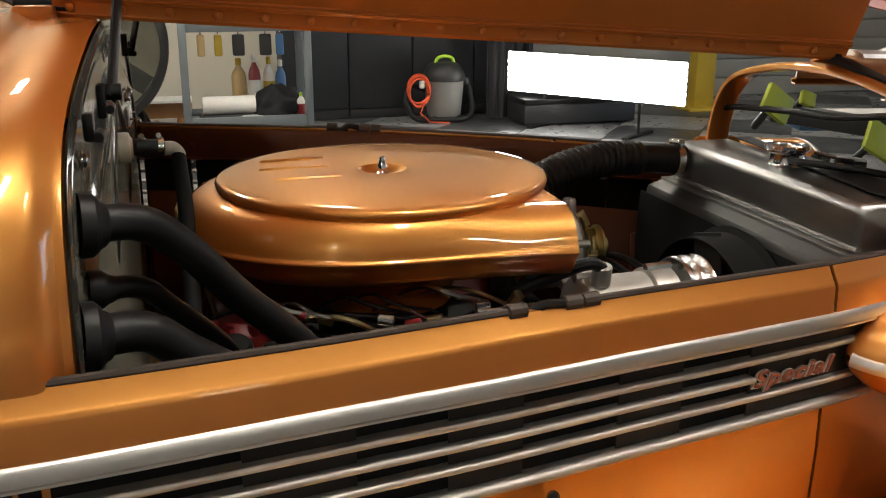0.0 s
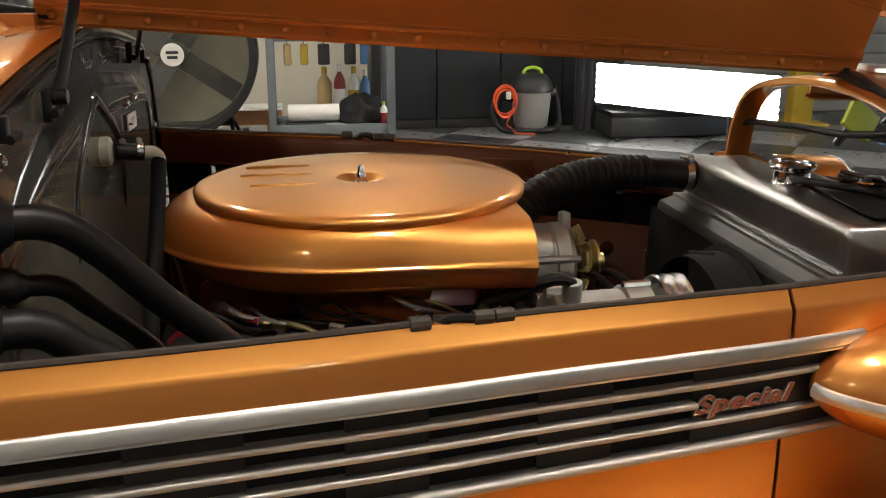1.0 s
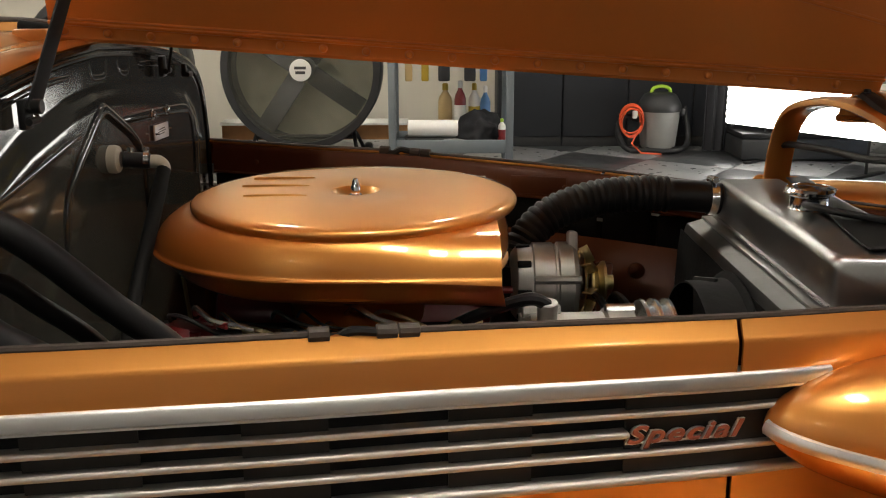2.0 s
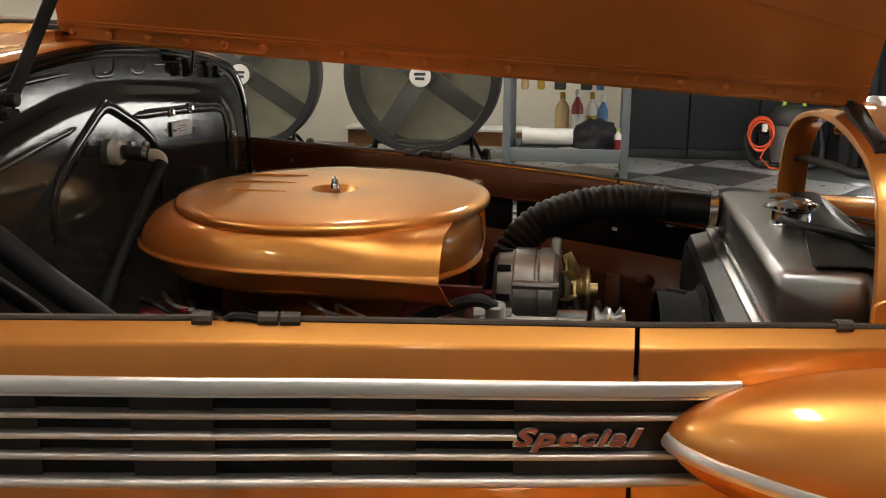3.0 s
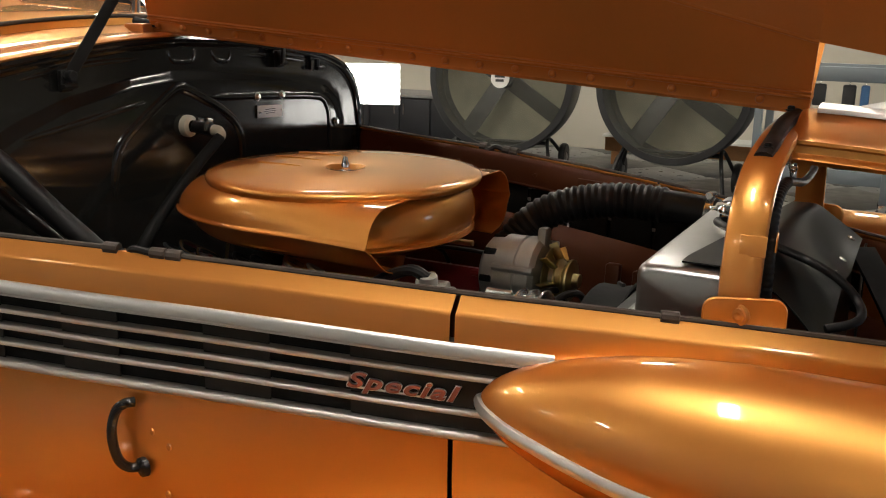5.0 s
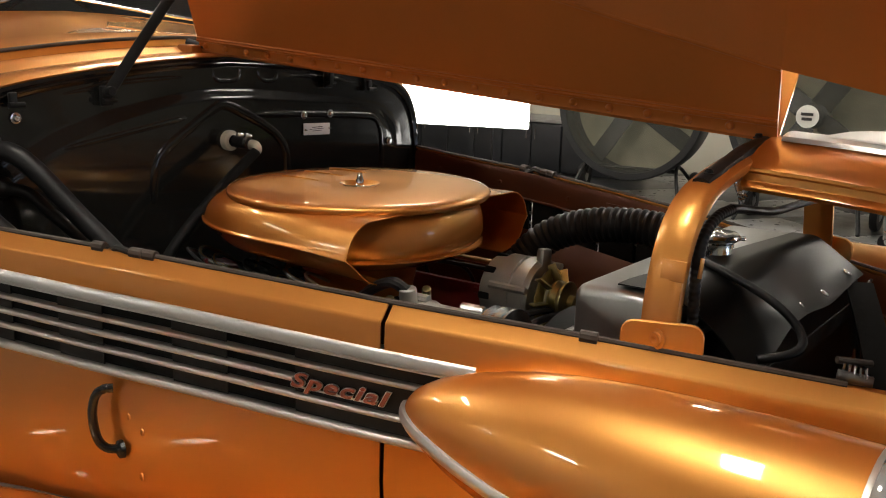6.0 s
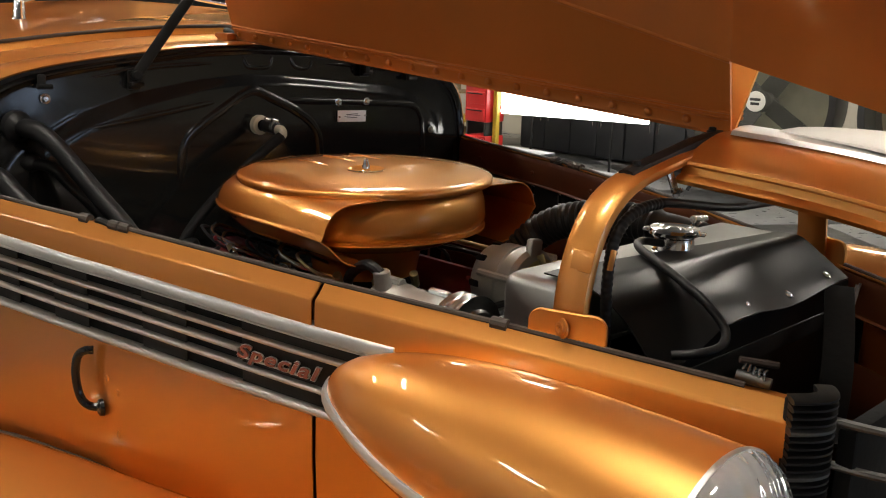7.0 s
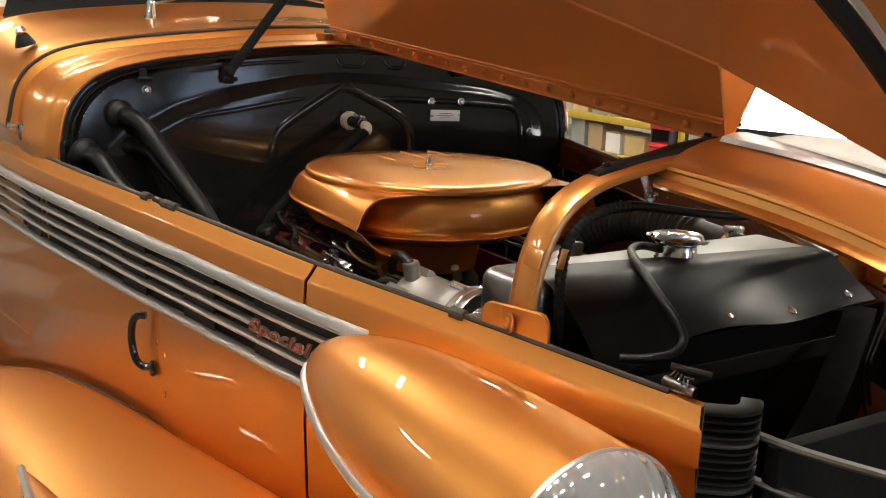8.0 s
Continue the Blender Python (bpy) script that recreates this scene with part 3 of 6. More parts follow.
# ---- hood halves ----
def hood_half(s, swing):
    """A hood half as it lies when shut, swung up about the centre hinge."""
    axis_p, axis_q = Vector((-0.148, YC - 0.004, hinge_z(-0.148))), Vector((1.035, YC - 0.014, hinge_z(1.035)))
    turn = Matrix.Translation(axis_p) @ Matrix.Rotation(radians(swing) * s, 4, axis_q - axis_p) @ Matrix.Translation(-axis_p)
    fold = lambda x: 0.10 + 0.20 * max(0, 1.036 - x)

    def line(x):
        yh = YC - 0.004 - 0.0085 * (x + 0.148)
        f, w, zb, zh = fold(x), half(x) + 0.01, bead_z(x) + 0.012, hinge_z(x)
        zf = zh - 0.22 * f
        flat = [(x, yh + s * d, zh - 0.22 * d) for d in frange(0.006, f, 7)]
        out = []
        for k in range(0, 13):
            a = 0.5 * math.pi * k / 12
            d = f + (w - f) * math.sin(a) ** 0.85
            out.append((x, yh + s * d, zb + (zf - zb) * math.cos(a) ** 0.75 if k < 12 else zb))
        return flat, out

    def swung(bm):
        bmesh.ops.transform(bm, matrix=turn, verts=bm.verts)
        return bm

    xs = frange(-0.145, 1.035, 40)
    label = "orange hood half folded up, satin inner face" 
    skin = PAINT_IN if s < 0 else PAINT
    flap = part("hood_half", swung(thick(loft([line(x)[0] for x in xs]), 0.004)), skin, car, label)
    part("hood_crown", swung(thick(loft([line(x)[1] for x in xs]), 0.004)), skin, flap)
    # the nose of the half runs forward from the fold and leans outwards
    rear = [turn @ Vector(p) for p in line(1.035)[1]]
    tip = spline([(1.44, YC + s * 0.255, 1.300), (1.44, YC + s * 0.275, 1.345), (1.43, YC + s * 0.325, 1.395), (1.425, YC + s * 0.38, 1.435), (1.40, YC + s * 0.44, 1.50), (1.36, YC + s * 0.49, 1.58)], 12)
    rear_f, n = spline(rear, 5), 25
    rows = []
    for k in range(12):
        f = k / 11
        row = []
        for j in range(n):
            a = rear_f[j * (len(rear_f) - 1) // (n - 1)]
            b = tip[j * (len(tip) - 1) // (n - 1)]
            row.append(a.lerp(b, f) + Vector((0, s * 0.02 * math.sin(math.pi * f) * (j / n), 0)))
        rows.append(row)
    part("hood_nose", thick(loft(rows), 0.004 * -s), PAINT_IN, flap)
    edge = rows[-1]
    part("edge_seal", tube(edge, 0.0085, 10), RUBBER, flap, "black rubber edge seal")
    part("edge_trim", tube([p + Vector((0.011, s * 0.003, 0.009)) for p in edge[3:]], 0.0035, 8), TRIM, flap, "thin bright line along the front edge")
    part("front_lip", thick(loft([[p + Vector((0.008, s * 0.004, 0.010)) for p in edge[1:]], [p + Vector((0.03, s * 0.010, 0.035)) for p in edge[1:]], [p + Vector((0.07, s * 0.03, 0.075)) for p in edge[1:]], [p + Vector((0.09, s * 0.06, 0.12)) for p in edge[1:]]]), 0.003), PAINT, flap, "glossy orange outer lip of the hood half")
    part("fold_ridge", swung(tube([Vector(line(x)[1][0]) + Vector((0, 0, -0.003)) for x in xs], 0.0032, 8)), PAINT_IN, flap)
    # hinge strip with rivets
    def off(x, d, h):
        yh = YC - 0.004 - 0.0085 * (x + 0.148)
        return Vector((x, yh + s * d, hinge_z(x) - 0.22 * d - h))
    strip = part("hinge_strip", swung(loft([[off(x, 0.0, -0.004), off(x, -0.001, 0.004), off(x, 0.004, 0.006), off(x, 0.007, 0.0045), off(x, 0.021, 0.0045), off(x, 0.0225, 0.0085), off(x, 0.026, 0.0095), off(x, 0.0275, 0.006), off(x, 0.0295, 0.0055), off(x, 0.031, 0.0075), off(x, 0.034, 0.002)] for x in xs])), PAINT_IN, flap, "riveted hinge strip")
    for k in range(19):
        x = -0.124 + 0.0608 * k
        b = swung(lathe([(0.0064, -0.0005), (0.0062, 0.0022), (0.0048, 0.0050), (0.0025, 0.0062), (0.0005, 0.0065)], off(x, 0.0135, 0.0045), (0, 0, -1), 12))
        part("rivet", b, PAINT_IN, strip)
    return flap


hood_half(-1, 82)
hood_half(1, 79)


# ---- firewall ----
def evenly(path, step):
    """Points along a path at even steps."""
    run = [0.0]
    for a, b in zip(path, path[1:]):
        run.append(run[-1] + (b - a).length)
    out = []
    for d in np.arange(0, run[-1], step):
        i = min(max(int(np.searchsorted(run, d)), 1), len(path) - 1)
        out.append(path[i - 1].lerp(path[i], float((d - run[i - 1]) / max(run[i] - run[i - 1], 1e-6))))
    return out


def flat_bar(pa, pb, width, depth, face=(1, 0, 0), bevel=0.002, bm=None):
    """A flat bar from pa to pb; face is the way that its broad side looks."""
    pa, pb = Vector(pa), Vector(pb)
    u = (pb - pa).normalized()
    s = u.cross(Vector(face)).normalized()
    n = s.cross(u)
    turn = Matrix((s, n, u)).transposed()
    return box((pa + pb) / 2, (width, depth, (pb - pa).length), bevel, turn, bm)


def screw(parent, p, axis, r=0.006, mat=None, name="bolt"):
    return part(name, lathe([(r * 1.5, 0), (r * 1.5, 0.0015), (r, 0.002), (r, 0.005), (r * 0.7, 0.0065), (0.0005, 0.0065)], p, axis, 10), mat or STEEL, parent)


FX = -0.082
shoulder = lerp_table([(0.76, 1.05), (0.80, 1.115), (0.86, 1.168), (0.95, 1.215), (1.06, 1.25), (1.205, 1.276), (1.30, 1.284), (1.40, 1.281), (1.5, 1.272), (1.7, 1.252), (1.80, 1.23), (1.855, 1.19), (1.89, 1.12)])


def ease(f):
    f = min(max(f, 0.0), 1.0)
    return f * f * (3 - 2 * f)


def bulge(y, z):
    """How far the pressed middle of the firewall stands forward."""
    up = ease((shoulder(y) - z) / 0.034) - 0.35 * ease((1.14 - z) / 0.10)
    return 0.008 * max(0.0, up) * ease((y - 0.79) / 0.06) * ease((1.89 - y) / 0.05)


rows = [arch(0.998, -0.002, FX - 0.004, 0.55), arch(0.985, -0.007, FX - 0.002, 0.55), arch(0.972, -0.014, FX - 0.006, 0.55), arch(0.955, -0.022, FX - 0.008, 0.55)]
fw = loft(rows)
mid = len(rows[0]) // 2
left, right = evenly(rows[-1][:mid + 1], 0.011), evenly(list(reversed(rows[-1][mid:])), 0.011)
sheet = []
for f in frange(0, 1, 72):
    row = [a.lerp(b, f) for a, b in zip(left, right)]
    sheet.append([p + Vector((bulge(p.y, p.z), 0, 0)) for p in row])
loft(sheet, False, fw)
firewall = part("firewall", thick(fw, 0.002), GLOSS_BLACK, car, "glossy black pressed-steel firewall")


def pressed_rib(points, r=0.011, n=6):
    """A pressed bead in the firewall along (across, up) points."""
    path = [p + Vector((bulge(p.y, p.z), 0, 0)) for p in spline([(FX - 0.0075, y, z) for y, z in points], n)]
    form = [(-1.5, -0.4), (-1.2, 0.1), (-0.95, 0.6), (-0.62, 0.9), (-0.25, 1.02), (0.25, 1.02), (0.62, 0.9), (0.95, 0.6), (1.2, 0.1), (1.5, -0.4)]
    fade = lambda i, m: min(1.0, 0.12 + 1.1 * math.sqrt(min(i, m - 1 - i) / 5))
    return part("pressed_rib", sweep(path, lambda i, m: [(a * r * fade(i, m), (0.6 * b - 0.05) * r * fade(i, m)) for a, b in form], True, None, (1, 0, 0)), GLOSS_BLACK, firewall)


pressed_rib([(0.95, 1.183), (1.06, 1.199), (1.17, 1.216), (1.235, 1.225)], 0.006)
pressed_rib([(1.145, 1.06), (1.15, 1.12), (1.165, 1.155), (1.20, 1.182), (1.25, 1.212), (1.295, 1.238), (1.318, 1.245), (1.34, 1.240), (1.38, 1.222), (1.43, 1.198), (1.472, 1.168), (1.492, 1.13), (1.497, 1.05)], 0.010)
pressed_rib([(1.395, 1.222), (1.50, 1.217), (1.65, 1.208), (1.745, 1.201), (1.785, 1.192), (1.806, 1.165), (1.812, 1.12), (1.815, 1.05)], 0.008)
pressed_rib([(1.30, 1.318), (1.31, 1.296), (1.33, 1.292), (1.36, 1.293), (1.37, 1.303), (1.371, 1.318)], 0.005)
pressed_rib([(1.42, 1.315), (1.43, 1.295), (1.45, 1.289), (1.47, 1.293), (1.478, 1.31)], 0.005)
pressed_rib([(0.95, 1.275), (1.10, 1.296), (1.25, 1.303)], 0.005)
pressed_rib([(1.50, 1.30), (1.62, 1.293), (1.75, 1.277)], 0.005)
part("flange_bead", tube(arch(0.972, -0.014, FX - 0.005, 0.75), 0.0028, 8), GLOSS_BLACK, firewall)
for y, z in ((0.883, 1.242), (1.837, 1.135), (1.545, 1.213), (1.628, 1.212)):
    screw(firewall, (FX - 0.004 + bulge(y, z), y, z), (1, 0, 0), 0.0065)
TAG_X, PORT_X = FX - 0.006 + bulge(1.583, 1.180), FX - 0.005 + bulge(1.33, 1.173)
tag = part("data_plate", box((TAG_X + 0.004, 1.583, 1.180), (0.003, 0.082, 0.026), 0.0006, Matrix.Rotation(radians(-2), 3, "X")), WHITE_TAG, firewall, "small white data plate")
for w, z, h in ((0.034, 1.1845, 0.0016), (0.046, 1.1805, 0.0012), (0.03, 1.1765, 0.0012)):
    part("data_line", box((TAG_X + 0.0056, 1.583, z), (0.0004, w, h), 0), INK, tag)
for dy in (-0.038, 0.038):
    screw(tag, (TAG_X + 0.0055, 1.583 + dy, 1.180), (1, 0, 0), 0.0016)
# heater fitting with its hose
fitting = part("hose_fitting", lathe([(0.0205, -0.006), (0.021, 0.008), (0.0195, 0.012), (0.015, 0.013), (0.012, 0.016)], (PORT_X, 1.330, 1.173), (1, 0, 0), 22), CREAM, firewall, "yellowed plastic hose fitting")
part("hose_stub", rod((PORT_X + 0.018, 1.330, 1.173), (PORT_X + 0.056, 1.337, 1.169), 0.012, 16), RUBBER, fitting)
for k in (0.028, 0.05):
    part("hose_clamp", lathe([(0.0122, -0.004), (0.0135, -0.004), (0.0135, 0.004), (0.0122, 0.004)], (PORT_X + k, 1.332 + 0.1 * k, 1.1715), (1, 0.2, -0.1), 18), STEEL, fitting)
    part("clamp_screw", rod((PORT_X + k, 1.340 + 0.1 * k, 1.185), (PORT_X + k, 1.326 + 0.1 * k, 1.188), 0.004, 8), STEEL, fitting)
part("elbow", tube(spline([(PORT_X + 0.055, 1.340, 1.168), (PORT_X + 0.067, 1.342, 1.167), (PORT_X + 0.074, 1.340, 1.160), (PORT_X + 0.075, 1.333, 1.153)], 5), 0.010, 12), CREAM, fitting)
part("vent_hose", tube(spline([(PORT_X + 0.0745, 1.337, 1.156), (0.0, 1.25, 1.10), (0.0, 1.13, 1.00), (0.0, 1.06, 0.9)], 8), 0.0105, 12), PIT, firewall, "thin black hose")

# heater hoses at the near side of the firewall
def grommet(p, r):
    g = lathe([(r * 1.75, -0.01), (r * 1.7, 0.002), (r * 1.5, 0.006), (r * 1.3, 0.008), (r * 1.15, 0.013), (r * 1.01, 0.015)], p, (1, 0.25, -0.1), 20)
    return part("grommet", g, RUBBER, firewall)


for name, pts, r in (("heater_hose", [(-0.082, 0.83, 1.195), (-0.04, 0.848, 1.19), (-0.005, 0.87, 1.16), (0.05, 0.905, 1.09), (0.115, 0.94, 1.015), (0.16, 0.97, 0.92)], 0.0165),
                     ("heater_hose", [(-0.082, 0.762, 1.118), (-0.04, 0.778, 1.113), (-0.01, 0.79, 1.088), (0.05, 0.82, 1.03), (0.08, 0.84, 0.95)], 0.0175),
                     ("wiring_hose", [(-0.082, 0.85, 1.13), (-0.045, 0.872, 1.122), (-0.02, 0.89, 1.095), (0.03, 0.93, 1.03), (0.07, 0.95, 0.95)], 0.0105)):
    part(name, tube(spline(pts, 10), r, 16), RUBBER, car, "thick black heater hose from the firewall" if r > 0.012 else "black wiring conduit")
    grommet(Vector(pts[0]) + Vector((0.002, 0, 0)), r)
# small clips and latch brackets along the top edge
for y, z, big in ((1.05, 1.285, 1), (1.62, 1.30, 1), (1.76, 1.283, 0), (0.875, 1.285, 0)):
    br = part("firewall_bracket", box((FX + 0.006, y, z - 0.012), (0.010, 0.024 if big else 0.014, 0.036 if big else 0.026), 0.003), SATIN_BLACK, firewall)
    part("bracket_pin", rod((FX + 0.014, y - 0.012, z - 0.02), (FX + 0.014, y + 0.016, z - 0.02), 0.0048, 10), SATIN_BLACK, br)
near_prop = part("hood_prop", flat_bar((-0.066, 1.045, 1.275), (-0.035, 1.245, 1.545), 0.020, 0.004, (1, -0.35, 0.1)), SATIN_BLACK, car, "black flat steel hood prop arm")
part("prop_pivot", rod((-0.08, 1.05, 1.282), (-0.055, 1.05, 1.282), 0.009, 12), SATIN_BLACK, near_prop)
part("hood_prop", flat_bar((-0.066, 1.62, 1.28), (-0.03, 1.585, 1.42), 0.02, 0.005, (1, 0.3, 0)), SATIN_BLACK, car, "black flat steel hood prop arm")
hinge_end = part("hinge_bracket", box((-0.165, YC - 0.005, 1.352), (0.05, 0.06, 0.02), 0.005), PAINT_IN, car, "rear hinge bracket of the hood")
part("hinge_pin", rod((-0.19, YC - 0.005, 1.366), (-0.125, YC - 0.005, 1.358), 0.008, 12), SATIN_BLACK, hinge_end)

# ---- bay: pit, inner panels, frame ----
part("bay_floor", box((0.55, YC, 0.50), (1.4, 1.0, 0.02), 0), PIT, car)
for s in (-1, 1):
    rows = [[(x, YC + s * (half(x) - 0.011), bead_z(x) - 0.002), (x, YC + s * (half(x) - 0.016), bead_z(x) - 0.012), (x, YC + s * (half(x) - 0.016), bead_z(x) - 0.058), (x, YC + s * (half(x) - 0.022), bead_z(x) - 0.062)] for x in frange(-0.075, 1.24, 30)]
    rail = part("inner_rail", thick(loft(rows), 0.003), SHADED_INNER, car, "brown-orange inner rail of the engine bay, darkened for shade")
    for k in range(6):
        x = 0.02 + 0.21 * k
        screw(rail, (x, YC + s * (half(x) - 0.017), bead_z(x) - 0.034), (0, -s, 0), 0.005, SHADED_INNER)
    part("rail_plate", box((0.60, YC + s * (half(0.60) - 0.019), bead_z(0.6) - 0.035), (0.11, 0.004, 0.035), 0.001, Matrix.Rotation(radians(-15 * s), 3, "Z")), SHADED_INNER, rail)
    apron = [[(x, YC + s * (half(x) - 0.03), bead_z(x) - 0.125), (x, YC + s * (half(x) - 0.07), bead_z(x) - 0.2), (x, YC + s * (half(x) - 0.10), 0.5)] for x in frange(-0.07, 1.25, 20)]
    ap = part("inner_apron", thick(loft(apron), 0.003), SHADED_INNER, car, "brown-orange inner fender apron, darkened for shade")
    for x in (0.66, 0.72, 0.86):
        part("apron_rib", flat_bar((x, YC + s * (half(x) - 0.075), bead_z(x) - 0.16), (x, YC + s * (half(x) - 0.11), 0.6), 0.03, 0.02, (0, 1, 0), 0.005), SHADED_INNER, ap)
    part("apron_bolt", lathe([(0.016, 0), (0.015, 0.004), (0.008, 0.007), (0.0005, 0.008)], (0.78, YC + s * (half(0.78) - 0.066), bead_z(0.78) - 0.17), (0, -s, 0.2), 14), SHADED_INNER, ap)
    # vent louvre plates behind the far and near mouldings
    # plates ahead of the vents are added to keep the nose side dark
    for k in range(12):
        x = -0.03 + 0.1 * k
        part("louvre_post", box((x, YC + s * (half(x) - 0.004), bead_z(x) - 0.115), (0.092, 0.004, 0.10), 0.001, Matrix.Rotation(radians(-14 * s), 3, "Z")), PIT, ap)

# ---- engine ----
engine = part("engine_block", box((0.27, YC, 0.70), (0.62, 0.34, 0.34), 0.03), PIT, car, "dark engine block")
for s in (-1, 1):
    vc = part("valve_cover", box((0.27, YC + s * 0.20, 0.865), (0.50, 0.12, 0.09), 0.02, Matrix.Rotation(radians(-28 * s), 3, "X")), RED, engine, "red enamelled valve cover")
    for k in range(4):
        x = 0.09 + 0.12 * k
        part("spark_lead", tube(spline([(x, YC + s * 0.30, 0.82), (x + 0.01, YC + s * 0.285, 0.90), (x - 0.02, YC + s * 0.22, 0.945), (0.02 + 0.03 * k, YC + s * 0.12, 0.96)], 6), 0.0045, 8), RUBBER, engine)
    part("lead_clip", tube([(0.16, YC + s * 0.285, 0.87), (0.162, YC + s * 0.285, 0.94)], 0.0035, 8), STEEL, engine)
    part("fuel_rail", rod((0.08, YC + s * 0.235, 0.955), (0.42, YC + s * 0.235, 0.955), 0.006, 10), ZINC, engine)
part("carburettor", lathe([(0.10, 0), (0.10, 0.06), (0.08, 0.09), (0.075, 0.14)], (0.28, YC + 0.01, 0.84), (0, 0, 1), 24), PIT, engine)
dist = part("distributor", lathe([(0.035, 0), (0.05, 0.01), (0.052, 0.03), (0.04, 0.045), (0.03, 0.06), (0.001, 0.062)], (0.055, 1.185, 0.905), (0.1, 0.1, 1), 18), RED, engine, "red distributor cap")
for k in range(6):
    a = k * math.pi / 3
    part("terminal", rod((0.055 + 0.03 * math.cos(a), 1.185 + 0.03 * math.sin(a), 0.945), (0.057 + 0.032 * math.cos(a), 1.187 + 0.032 * math.sin(a), 0.965), 0.008, 8), RED, dist)
part("coil_bracket", box((0.02, 1.13, 0.93), (0.07, 0.05, 0.035), 0.006, Matrix.Rotation(radians(20), 3, "Z")), RED, engine)
part("oil_cap", lathe([(0.022, 0), (0.022, 0.02), (0.018, 0.025), (0.001, 0.026)], (0.045, 1.09, 0.95), (0, -0.3, 1), 16), SATIN_BLACK, engine)
part("throttle_spring", tube([(0.415 + 0.0006 * i + 0.0 * i, 1.075 + 0.006 * math.cos(i * 1.1), 0.985 + 0.006 * math.sin(i * 1.1)) for i in range(80)], 0.0012, 5), STEEL, engine)
part("throttle_rod", rod((0.35, 1.08, 0.985), (0.42, 1.076, 0.985), 0.003, 8), STEEL, engine)
part("linkage", box((0.36, 1.09, 0.98), (0.02, 0.012, 0.03), 0.003), STEEL, engine)
for x, y, z in ((0.42, 1.16, 0.955), (0.45, 1.22, 0.94), (0.48, 1.28, 0.95), (0.40, 1.12, 0.93)):
    part("brass_fitting", rod((x, y, z), (x + 0.01, y - 0.015, z + 0.025), 0.008, 8), ZINC, engine)
part("dip_tube", tube(spline([(-0.01, 1.40, 1.075), (-0.012, 1.38, 1.06), (0.01, 1.34, 1.0), (0.03, 1.30, 0.93)], 6), 0.0035, 6), ZINC, engine)
part("vacuum_hose", tube(spline([(0.46, 1.10, 0.93), (0.50, 1.12, 0.97), (0.52, 1.16, 0.95), (0.56, 1.24, 0.93)], 6), 0.007, 8), RUBBER, engine)

# loose wiring and bright fittings under the air cleaner
rng = random.Random(11)
for k in range(9):
    x, y = 0.06 + 0.035 * k, 1.095 + rng.uniform(-0.02, 0.03)
    z = 0.982 + rng.uniform(-0.015, 0.02)
    wire = spline([(x - 0.03, y + 0.10, z - 0.02), (x - 0.01, y + 0.03, z + 0.012), (x + 0.02, y, z + rng.uniform(0.0, 0.02)), (x + 0.06, y + 0.015, z - 0.01), (x + 0.09, y + 0.08, z - 0.04)], 6)
    part("wire", tube(wire, rng.choice((0.002, 0.003, 0.0042)), 6), (RUBBER, STEEL, STEEL, ZINC, SATIN_BLACK)[k % 5], engine)
for k in range(8):
    x, y, z = 0.08 + 0.035 * k, 1.085 + rng.uniform(-0.01, 0.04), 0.985 + rng.uniform(-0.02, 0.015)
    part("hose_end", rod((x, y, z), (x + 0.018, y - 0.008, z + rng.uniform(-0.004, 0.008)), rng.uniform(0.004, 0.007), 10), (STEEL, RED, ZINC, STEEL)[k % 4], engine)
part("intake_branch", tube(spline([(0.10, 1.12, 0.90), (0.18, 1.03, 0.92), (0.30, 1.01, 0.925), (0.42, 1.04, 0.92)], 8), 0.022, 14), SATIN_BLACK, engine)

# ---- air cleaner ----
AC = Vector((0.281, 1.330, 0))
lid_z = 1.120
cleaner = part("air_cleaner", lathe([(0.205, lid_z - 0.006), (0.218, 1.102), (0.227, 1.075), (0.230, 1.05), (0.227, 1.037), (0.221, 1.031), (0.224, 1.0285), (0.229, 1.0275), (0.229, 1.025), (0.20, 1.012), (0.17, 1.0), (0.11, 0.985), (0.10, 0.93)], AC, (0, 0, 1), 64), PAINT, car, "glossy orange oval air cleaner with twin scoops")
lid = part("air_cleaner_lid", lathe([(0.228, lid_z - 0.0135), (0.2375, lid_z - 0.013), (0.240, lid_z - 0.0085), (0.240, lid_z - 0.004), (0.2385, lid_z - 0.0015), (0.235, lid_z + 0.0008), (0.222, lid_z + 0.0026), (0.18, lid_z + 0.0044), (0.12, lid_z + 0.0060), (0.042, lid_z + 0.0064), (0.036, lid_z + 0.0055), (0.030, lid_z - 0.001), (0.020, lid_z - 0.005), (0.001, lid_z - 0.006)], AC, (0, 0, 1), 72), PAINT, cleaner, "round domed orange lid")
part("wing_nut", lathe([(0.010, 0), (0.010, 0.005), (0.0075, 0.008), (0.0075, 0.016), (0.0055, 0.020), (0.004, 0.028), (0.0005, 0.030)], (AC.x, AC.y, lid_z - 0.006), (0, 0, 1), 14), CHROME, lid, "chrome centre nut")
for x0, x1, y in ((0.112, 0.208, 1.428), (0.106, 0.208, 1.364), (0.122, 0.214, 1.290)):
    part("lid_louvre", sweep([Vector((x, y, lid_z + 0.0035)) for x in frange(x0, x1, 9)], lambda i, n: [(a * math.sin(math.pi * (i + 0.6) / (n + 0.2)) ** 0.2, b * math.sin(math.pi * (i + 0.6) / (n + 0.2)) ** 0.2) for a, b in ((-0.0048, -0.003), (-0.0034, 0.0028), (-0.0012, 0.0048), (0.0012, 0.0048), (0.0034, 0.0028), (0.0048, -0.003))]), PAINT, lid)


